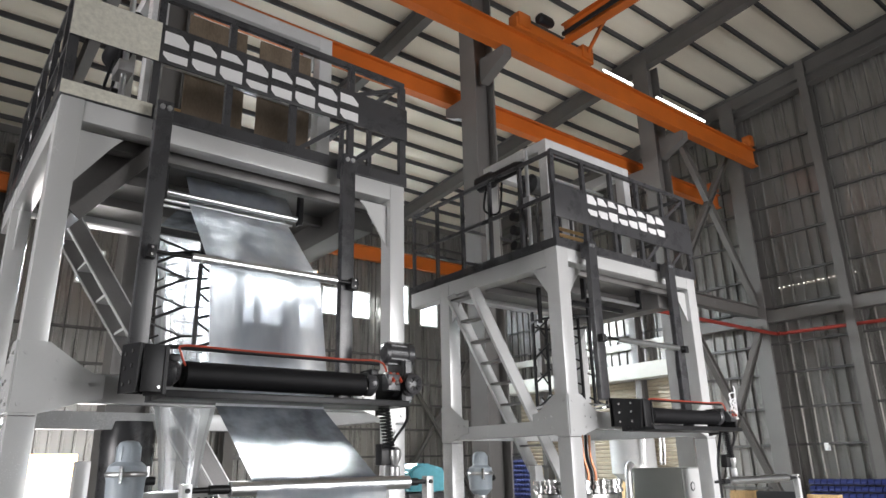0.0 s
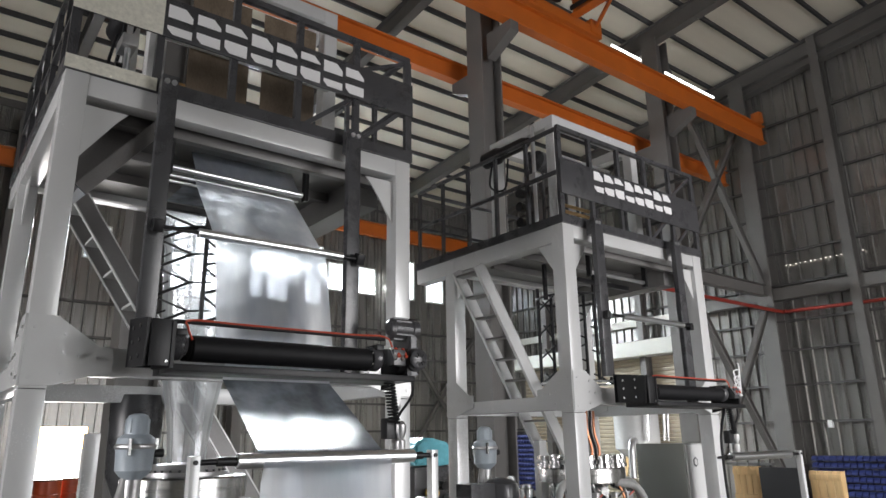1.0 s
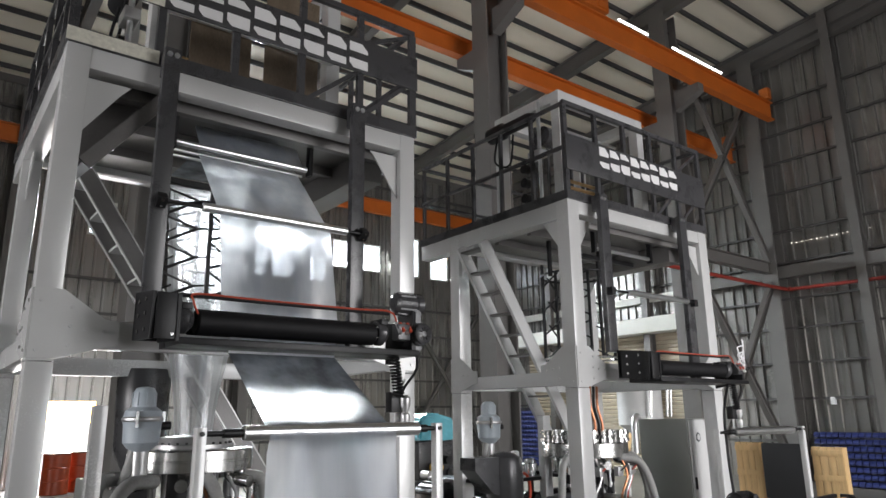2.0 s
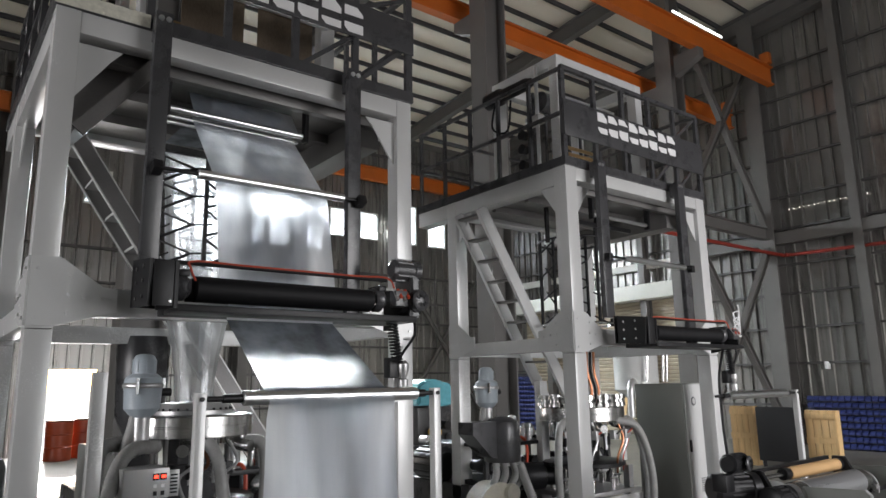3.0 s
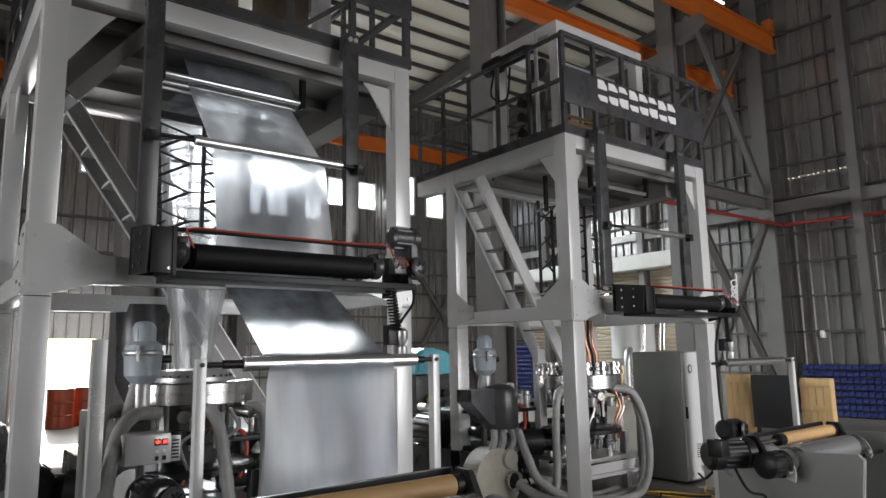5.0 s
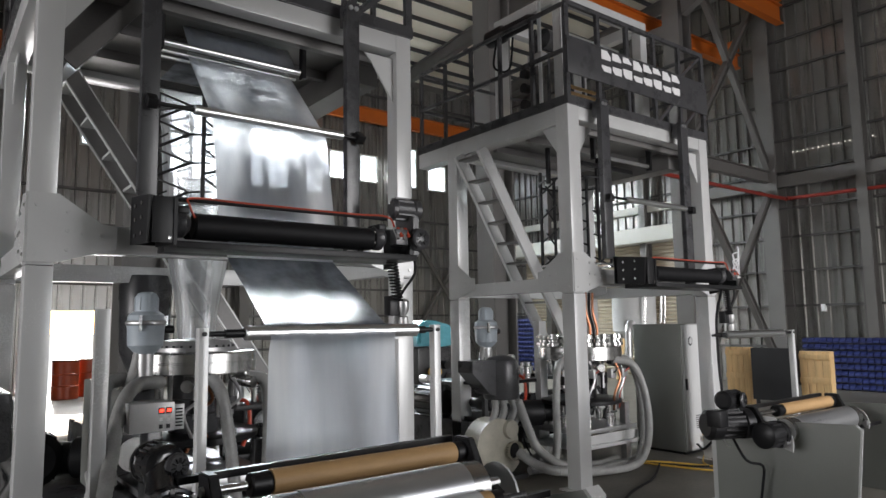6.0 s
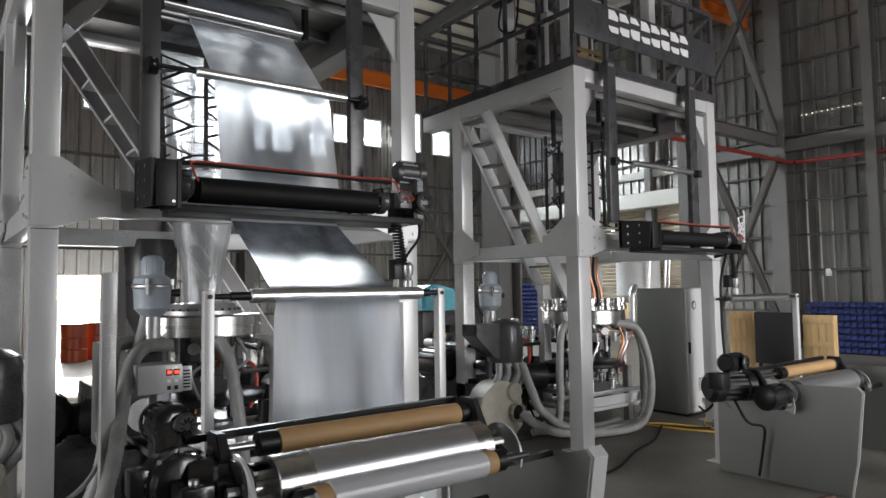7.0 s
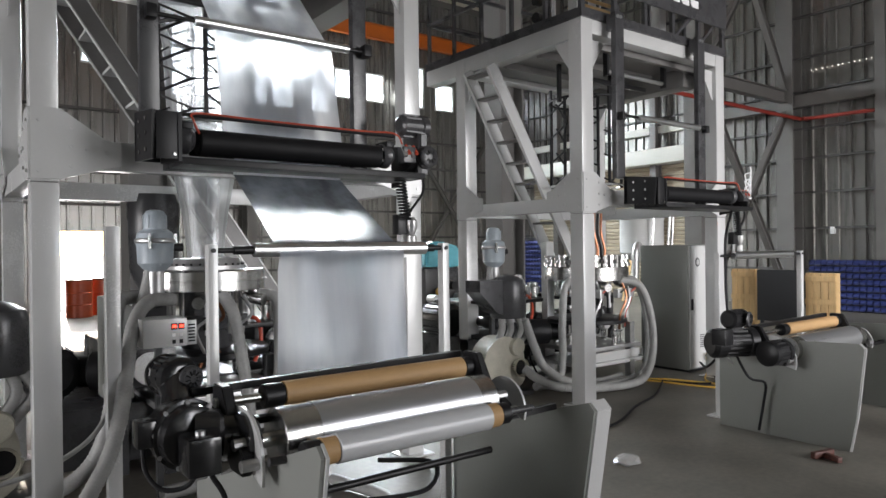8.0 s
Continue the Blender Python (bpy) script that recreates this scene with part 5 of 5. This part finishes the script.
def melt_pipe_rack(x, y, label):
    """Low dark rack with pumps, pipes and steel pots beside a die."""
    t = thing("pump_rack", (x, y, 0), label, "pump rack", "pump racks")
    part("shelf", box(x - 0.5, x + 0.5, y - 0.3, y + 0.3, 0.5, 0.55, 0.006), M_BLACK, t)
    part("shelf", box(x - 0.5, x + 0.5, y - 0.3, y + 0.3, 0.92, 0.96, 0.006), M_BLACK, t)
    for sx in (-0.47, 0.47):
        for sy in (-0.27, 0.27):
            part("leg", box(x + sx - 0.025, x + sx + 0.025, y + sy - 0.025, y + sy + 0.025, 0, 0.92), M_DARK, t)
    for i in range(4):
        px = x - 0.36 + i * 0.24
        r = 0.07 + 0.025 * (i % 2)
        p = part("pot", lathe((px, y - 0.1, 0.96), (px, y - 0.1, 1.16 + 0.05 * (i % 3)), ((0, r), (0.7, r), (0.75, r * 0.8), (0.95, r * 0.7), (1, r * 0.3)), 18), (M_STEEL, M_BLACK, M_ALU, M_STEEL)[i], t)
        part("spout", hose(((px, y - 0.12, 1.0), (px + 0.05, y - 0.24, 0.98), (px + 0.06, y - 0.28, 0.8), (px, y - 0.28, 0.62)), 0.018, 8), (M_COPPER, M_ALU, M_CORD, M_RUBBER)[i], p)
        part("pump", lathe((px, y - 0.28, 0.7), (px, y + 0.1, 0.7), ((0, 0.05), (0.1, 0.08), (0.6, 0.08), (0.7, 0.06), (1, 0.06)), 16), (M_BLACK, M_ALU, M_BLACK, M_DARK)[i], t)
        part("lead", hose(((px, y - 0.25, 0.78), (px + 0.1, y - 0.32, 0.6), (px - 0.05, y - 0.34, 0.3), (px + 0.1, y - 0.3, 0.06)), 0.012, 8), M_RUBBER, t)
    part("drum", lathe((x - 0.45, y + 0.05, 0.28), (x + 0.45, y + 0.05, 0.28), ((0, 0.12), (0.1, 0.17), (0.9, 0.17), (1, 0.12)), 24), M_BLACK, t)
    return t


melt_pipe_rack(5.75, 6.35, "black rack with pumps and steel pots")
melt_pipe_rack(7.0, 6.4, "black rack with pumps under the idle tower")
melt_pipe_rack(2.2, 6.15, "black rack with pumps behind the film")
melt_pipe_rack(5.9, 9.6, "far black rack with pumps near a column")
t = thing("drive_cover", (1.1, 5.4, 0), "grey sheet metal drive cover beside the die", "machine cover")
part("cover", box(1.02, 1.2, 5.3, 5.62, 0.55, 1.28, 0.012), M_GREYBOX, t)
part("stand", box(1.05, 1.17, 5.34, 5.58, 0, 0.548, 0.006), M_DARK, t)
for i in range(4):
    part("screw", rod((1.04 + 0.14 * (i % 2), 5.292, 0.6 + 0.62 * (i // 2)), (1.04 + 0.14 * (i % 2), 5.3, 0.6 + 0.62 * (i // 2)), 0.009, 8), M_STEEL, t)
# air fittings hanging at the dies
for i, (x, y) in enumerate(((6.2, 5.3), (6.5, 5.18), (6.62, 5.22), (6.75, 5.3))):
    whole("thin_hose", hose(((x, y, 1.2), (x + 0.05, y - 0.04, 1.0), (x - 0.04, y - 0.02, 0.8), (x + 0.03, y + 0.05, 0.62)), 0.013, 8), (M_ALU, M_COPPER, M_ALU, M_CORD)[i], ("thin silver hose hanging at the die", "thin copper pipe hanging at the die", "thin silver hose hanging at the die", "thin red hose hanging at the die")[i], "hose", "die hoses")
for i, (x, y) in enumerate(((1.62, 5.12), (1.72, 5.1), (1.95, 5.14))):
    whole("thin_hose", hose(((x, y, 1.26), (x + 0.05, y - 0.04, 1.12), (x - 0.04, y - 0.02, 1.02), (x + 0.06, y + 0.05, 0.8)), 0.013, 8), (M_ALU, M_COPPER, M_ALU)[i], ("thin silver hose hanging at the die", "thin copper pipe hanging at the die", "thin silver hose hanging at the die")[i], "hose", "die hoses")

for i in range(3):
    x = 6.2 + 0.06 * i
    whole("copper_pipe", hose(((x, 5.3, 1.37), (x + 0.02, 5.28, 1.55), (x - 0.02, 5.3, 1.75), (x + 0.01, 5.32, 1.98)), 0.016, 8), (M_COPPER, M_RUBBER, M_COPPER)[i], ("copper pipe rising beside the tower leg", "black hose rising beside the tower leg", "copper pipe rising beside the tower leg")[i], "pipe", "die pipes")

# ---- control cabinet ----
t = thing("control_cabinet", (7.8, 5.36, 0), "tall grey control cabinet with hexagon badge", "cabinet")
part("body", box(7.6, 8.0, 5.02, 5.72, 0.03, 1.6, 0.006), M_GREYBOX, t)
d = part("door", box(7.62, 7.985, 5.0, 5.018, 0.05, 1.585, 0.004), M_PAINT, t)
hexa = [(7.79 + 0.05 * math.cos(i * math.pi / 3 + math.pi / 6), 1.38 + 0.06 * math.sin(i * math.pi / 3 + math.pi / 6)) for i in range(6)]
hexb = [(7.79 + 0.032 * math.cos(i * math.pi / 3 + math.pi / 6), 1.38 + 0.04 * math.sin(i * math.pi / 3 + math.pi / 6)) for i in range(6)]
part("badge", plate(hexa, "y", 4.996, 5.0), M_DARK, d)
part("badge_face", plate(hexb, "y", 4.993, 4.996), M_PAINT, d)
for i in range(7):
    part("vent_slot", box(7.83, 7.93, 4.996, 5.0, 0.3 + i * 0.025, 0.31 + i * 0.025), M_RUBBER, d)
part("handle", box(7.64, 7.66, 4.975, 5.0, 0.78, 0.92, 0.004), M_BLACK, d)
part("plinth", box(7.61, 7.99, 5.03, 5.71, 0, 0.03), M_BLACK, t)
for i in range(3):
    whole("floor_cable", hose(((7.9, 4.96, 0.16 + 0.03 * i), (8.02, 4.9, 0.1 + 0.02 * i), (7.75, 4.85 - 0.05 * i, 0.014), (7.3, 4.6 - 0.15 * i, 0.012), (7.0, 4.3 + 0.3 * i, 0.012), (6.7, 5.2, 0.012), (6.3, 5.3, 0.012)), 0.011, 8), (M_YELLOW, M_RUBBER, M_YELLOW)[i], ("yellow cable lying on the floor", "black cable lying on the floor", "yellow cable lying on the floor")[i], "cable", "floor cables")
whole("floor_cable", hose(((6.9, 4.9, 0.012), (6.2, 4.5, 0.012), (5.6, 4.3, 0.012), (4.9, 4.0, 0.012), (4.0, 3.9, 0.012)), 0.012, 8), M_RUBBER, "black cable lying on the floor", "cable", "floor cables")
whole("hanging_cable", hose(((7.15, 4.2, 2.2), (7.12, 4.15, 1.98), (6.78, 4.0, 1.78), (6.7, 3.98, 1.6), (6.7, 3.98, 1.2), (6.74, 4.0, 0.6), (7.2, 4.5, 0.2), (7.75, 4.95, 0.12)), 0.014, 8), M_RUBBER, "black cable hanging from the haul-off unit", "cable")


loops = [(7.4 + 0.05 * math.sin(i * 0.62), 4.08 + 0.01 * (i % 5), 2.38 - 0.007 * i + 0.09 * math.cos(i * 0.62)) for i in range(34)]
whole("cord_coil", hose(loops, 0.008, 6), M_WHITE, "pale cord coiled on the roller unit", "cord")

# ---- on the tower decks ----
def deck_unit(x0, x1, y0, y1, z0, z1, label, full):
    """Upper nip frame on the deck: light tubes, rollers, wooden slats, black motor at the back."""
    t = thing("deck_nip_frame", ((x0 + x1) / 2, (y0 + y1) / 2, z0), label, "roller frame", "deck roller frames")
    w = 0.13
    for x in (x0, x1 - w):
        for y in (y0, y1 - w):
            part("frame_post", box(x, x + w, y, y + w, z0, z1 - w, 0.004), M_PAINT, t)
        part("frame_beam", box(x, x + w, y0, y1, z1 - w, z1, 0.004), M_PAINT, t)
    for y in (y0, y1 - w):
        part("frame_beam", box(x0 + w, x1 - w, y, y + w - 0.002, z1 - w + 0.002, z1 - 0.002, 0.004), M_PAINT, t)
    for i in range(7):
        z = z0 + 0.1 + i * 0.075
        part("slat", rod((x0 + 0.15, y0 + 0.3 - i * 0.012, z), (x0 + 0.15 + (x1 - x0) * 0.42, y0 + 0.3 - i * 0.012, z), 0.022, 10), M_WOOD, t, "wooden roller slat")
    for y, z in ((y0 - 0.08, z0 + 0.2), (y0 - 0.05, z0 + 0.78)):
        part("roller", rod((x0 + 0.05, y, z), (x1 - 0.1, y, z), 0.022, 16), M_CHROME, t)
    if full:
        part("roller", rod((x0 + 0.62, y0 + 0.45, z1 - 0.24), (x1 - 0.02, y0 + 0.45, z1 - 0.24), 0.022, 16), M_CHROME, t)
    if not full:
        for x in (x0 + 0.3, x0 + 0.92):
            part("smoked_panel", box(x, x + 0.5, y0 - 0.02, y0 - 0.01, z0 + 0.1, z1 - 0.3), M_SMOKE, t, "brown smoked guard panel")
    for i in range(5 if full else 2):
        part("back_rod", box(x0 + 0.25 + i * 0.22, x0 + 0.28 + i * 0.22, y1 - 0.5, y1 - 0.47, z0, z1 - 0.2), M_DARK, t)
    part("drum", rod((x0 + 0.16, y0 + 0.45, z1 - 0.42), (x1 - 0.16, y0 + 0.45, z1 - 0.42), 0.13, 24), M_DARK, t)
    m = part("motor", lathe((x0 - 0.02, y1 - 0.75, z1 - 0.22), (x0 - 0.02, y1 + 0.1, z1 - 0.22), ((0, 0.05), (0.1, 0.08), (0.6, 0.08), (0.65, 0.11), (0.95, 0.11), (1, 0.07)), 20), M_BLACK, t)
    part("cable", hose(((x0 - 0.05, y1 - 0.1, z1 - 0.3), (x0 - 0.1, y1 - 0.1, z1 - 0.65), (x0 - 0.08, y1 - 0.35, z1 - 0.75), (x0 - 0.05, y1 - 0.4, z1 - 0.35)), 0.014, 8), M_RUBBER, m)
    part("lift_rod", rod((x0 - 0.1, y0 + 0.25, z0), (x0 - 0.1, y0 + 0.25, z1 - 0.1), 0.024, 14), M_CHROME, t)
    part("carriage", box(x0 - 0.16, x0 - 0.04, y0 + 0.18, y0 + 0.4, z0 + 0.75, z0 + 0.85, 0.01), M_ALU, t)
    for z in (0.3, 0.5, 0.68):
        part("pulley", rod((x0 - 0.14, y0 + 0.5, z0 + z), (x0 - 0.06, y0 + 0.5, z0 + z), 0.06, 16), M_BLACK, t)
    return t


deck_unit(5.76, 7.4, 5.15, 6.3, 3.93, 5.52, "light grey roller frame on the tower deck", True)
deck_unit(1.1, 2.75, 5.1, 6.25, 4.01, 5.65, "light grey roller frame behind the guard rail", False)

# ---- far things in the hall ----
def crate(x, y0, y1, h, label):
    t = thing("pine_crate", (x, (y0 + y1) / 2, 0), label, "crate", "pine crates")
    n = 4
    for i in range(n):
        a = y0 + (y1 - y0) * i / n
        part("board", box(x, x + 0.02, a + 0.004, a + (y1 - y0) / n - 0.004, 0, h, 0.002), M_WOOD, t)
    for z in (0.08, h * 0.5, h - 0.1):
        part("batten", box(x - 0.022, x - 0.001, y0, y1, z - 0.05, z + 0.05, 0.002), M_WOOD, t)
    part("side", box(x + 0.021, x + 0.16, y0, y0 + 0.02, 0, h), M_WOOD, t)
    part("side", box(x + 0.021, x + 0.16, y1 - 0.02, y1, 0, h), M_WOOD, t)
    part("lid", box(x + 0.021, x + 0.16, y0 + 0.021, y1 - 0.021, h - 0.02, h), M_WOOD, t)


crate(13.0, 7.06, 7.55, 1.1, "pale pine crate standing beside a black board")
crate(13.0, 5.56, 6.1, 1.05, "pale pine crate on the hall floor")
t = thing("black_board", (12.9, 6.6, 0), "large matt black board between pine crates", "board")
part("sheet", box(12.88, 12.94, 6.18, 6.96, 0.12, 1.1, 0.004), M_SCREEN, t)
for y in (6.25, 6.85):
    part("leg", box(12.89, 12.93, y, y + 0.05, 0, 0.12), M_SCREEN, t)


def bin_rack(x, y0, y1, z1, label):
    """Louvred rack of small open plastic bins."""
    t = thing("bin_rack", (x, (y0 + y1) / 2, 0), label, "storage rack", "bin racks")
    part("back_panel", box(x + 0.14, x + 0.17, y0, y1, 0, z1), M_DARK, t)
    nz, ny = int(z1 / 0.15), int((y1 - y0) / 0.14)
    shape = None
    for i in range(nz):
        for j in range(ny):
            if shape is None:
                b = plate(((x, 0.015), (x + 0.13, 0.0), (x + 0.13, 0.12), (x + 0.06, 0.12), (x, 0.06)), "y", 0, 0.12)
                b.transform(Matrix.Translation((0, y0 + 0.01, 0.02)))
                shape = part("bin", b, M_BLUE, t, smooth=0)
            else:
                o = new("bin", shape.data)
                o.parent = t
                ORIGIN[o.name] = ORIGIN[t.name]
                o.location = (0, j * 0.14, i * 0.15)
    return t


bin_rack(16.9, 5.6, 7.9, 1.2, "rack of small dark blue plastic bins")
bin_rack(16.9, 16.9, 18.2, 1.9, "tall rack of dark blue plastic bins")
for i, (x, y) in enumerate(((2.95, 18.8), (3.5, 19.3))):
    t = thing("steel_drum", (x, y, 0), "red-orange steel drum by the open door", "drum", "steel drums")
    part("shell", lathe((x, y, 0), (x, y, 0.9), ((0, 0.29), (0.01, 0.3), (0.32, 0.295), (0.34, 0.31), (0.36, 0.295), (0.64, 0.295), (0.66, 0.31), (0.68, 0.295), (0.99, 0.3), (1, 0.29)), 32), M_DRUM, t)
    part("rim", lathe((x, y, 0.9), (x, y, 0.93), ((0, 0.305), (1, 0.305)), 32), M_BLACK, t)
t = thing("wrapped_machine", (8.1, 11.0, 0), "dark machine partly wrapped in teal plastic sheet", "machine")
part("base", box(7.6, 8.7, 10.7, 11.6, 0, 0.5, 0.02), M_BLACK, t)
part("frame", box(7.7, 8.6, 10.8, 11.5, 0.5, 1.2, 0.03), M_DARK, t)
for i in range(4):
    part("roller", rod((7.75 + i * 0.22, 10.74, 0.62 + 0.12 * (i % 3)), (7.75 + i * 0.22, 10.5, 0.62 + 0.12 * (i % 3)), 0.08, 16), (M_ALU, M_YELLOW, M_BLACK, M_ALU)[i], t)
w = plate([(7.68, 1.22), (7.7, 1.6), (7.85, 1.72), (8.2, 1.7), (8.5, 1.62), (8.62, 1.5), (8.6, 1.22)], "y", 10.75, 11.5, bevel=0.05)
bmesh.ops.subdivide_edges(w, edges=w.edges[:], cuts=2)
for v in w.verts:
    v.co += noise.noise_vector(v.co * 5) * 0.03
part("plastic_wrap", w, M_TEAL, t, "crumpled teal plastic sheet")
t = thing("storage_tank", (11.9, 9.0, 0), "grey steel mixing tank behind the cabinet", "tank")
part("shell", lathe((12.3, 9.2, 1.25), (12.3, 9.2, 2.2), ((0, 0.2), (0.2, 0.46), (0.93, 0.46), (0.96, 0.48), (1, 0.48)), 36), M_PAINT, t)
for i in range(3):
    an = i * math.tau / 3
    part("leg", rod((12.3 + 0.34 * math.cos(an), 9.2 + 0.34 * math.sin(an), 0), (12.3 + 0.34 * math.cos(an), 9.2 + 0.34 * math.sin(an), 1.45), 0.04, 10), M_PAINT, t)
for dx, dz in ((-0.3, 0.2), (0.25, 0.28), (0.38, 0.24)):
    part("vent_pipe", hose(((12.3 + dx, 8.72, 1.6), (12.3 + dx, 8.68, 2.1), (12.3 + dx, 8.66, 2.1 + dz)), 0.03, 10), M_STEEL, t)
part("outlet_pipe", hose(((11.95, 9.0, 1.6), (11.75, 8.9, 1.6), (11.62, 8.85, 1.45), (11.6, 8.85, 0.9)), 0.07, 14), M_ALU, t)
# glowing strips added for the bright line along the runway top
whole("fluorescent_lamp", box(12.6, 14.6, 7.76, 7.79, 9.655, 9.69), M_LIT_LINE, "long glowing strip added for the lit line along the runway", "lamp", "tube lamps")
whole("fluorescent_lamp", box(10.7, 11.7, 7.76, 7.79, 9.655, 9.69), M_LIT_LINE, "long glowing strip added for the lit line along the runway", "lamp", "tube lamps")
whole("wall_switch", box(XE - 0.14, XE - 0.05, 7.6, 7.71, 1.82, 2.0, 0.01), M_WHITE, "white switch box on the end wall", "switch box")
# glowing chips put on the wall for daylight in the lap between two sheets
b = bmesh.new()
for i in range(16):
    y = 6.25 + i * 0.125 + 0.012 * math.sin(i * 2.3)
    bm_box = (XE - 0.075, XE - 0.068, y, y + 0.028, 5.944 + 0.006 * math.sin(i * 1.7), 5.962 + 0.004 * math.sin(i * 3.1))
    vs = [b.verts.new((bm_box[0], yy, zz)) for yy, zz in ((bm_box[2], bm_box[4]), (bm_box[3], bm_box[4]), (bm_box[3], bm_box[5]), (bm_box[2], bm_box[5]))]
    b.faces.new(vs[::-1])
bmesh.ops.solidify(b, geom=b.faces[:], thickness=0.004)
setting("trim_lap_gaps", b, M_LAP_GLOW, "row of small glowing chips for daylight in the sheet lap", 0)
whole("leaning_plank", bar((15.6, 12.3, 0.04), (17.2, 12.9, 2.6), 0.09, 0.03), M_WOOD, "yellowish wooden plank leaning at the shutter", "plank")
# floor litter
b = bmesh.new()
bmesh.ops.create_icosphere(b, subdivisions=3, radius=0.1)
for v in b.verts:
    v.co = Vector((v.co.x * 1.1, v.co.y * 0.9, max(v.co.z * 0.32, -0.02))) + noise.noise_vector(v.co * 14) * 0.018
bmesh.ops.translate(b, verts=b.verts, vec=(4.12, 3.26, 0.022))
whole("plastic_bag", b, M_BAG, "crumpled clear plastic bag on the floor", "bag")
t = thing("clamp_tool", (5.37, 2.42, 0), "small red-brown clamp lying on the floor", "tool")
part("jaw", bar((5.25, 2.45, 0.03), (5.45, 2.4, 0.03), 0.04, 0.05, bevel=0.006), M_TOOL, t)
part("grip", bar((5.36, 2.42, 0.025), (5.3, 2.28, 0.025), 0.04, 0.04, bevel=0.006), M_TOOL, t)


def spin(ob, x, y, z, period, sign):
    """Turn a roll about its own axis, which lies along x through the point given."""
    org = ORIGIN[ob.name]
    shift = Vector((x, y, z)) - org
    ob.data.transform(Matrix.Translation(-shift))
    for child in ob.children:
        child.location = -shift
    rows = []
    for i in range(81):
        t = i / 10
        rows.append((t, pose(*shift, sign * 360 * t / period)))
    walk(ob, rows)


def motions():
    """The rolls turn with the running web."""
    turning = {("film_winder", "drive_drum"): (1.47, -1), ("film_winder", "finished_roll"): (0.9, 1), ("idler_stand", "idler_roller"): (0.58, -1),
               ("haul_off_unit", "nip_roller"): (1.15, 1), ("haul_off_unit", "nip_roller.001"): (1.1, -1), ("film_tower", "guide_roller"): (0.41, -1)}
    places = {"drive_drum": (1.6, 2.54, 0.885), "finished_roll": (1.6, 2.36, 0.855), "idler_roller": (1.88, 3.4, 1.605),
              "nip_roller": (1.8, 3.98, 2.22), "nip_roller.001": (1.8, 4.13, 2.22), "guide_roller": (1.8, 4.2, 2.98)}
    for (owner, name), (period, sign) in turning.items():
        spin(bpy.data.objects[name], *places[name], period, sign)


motions()
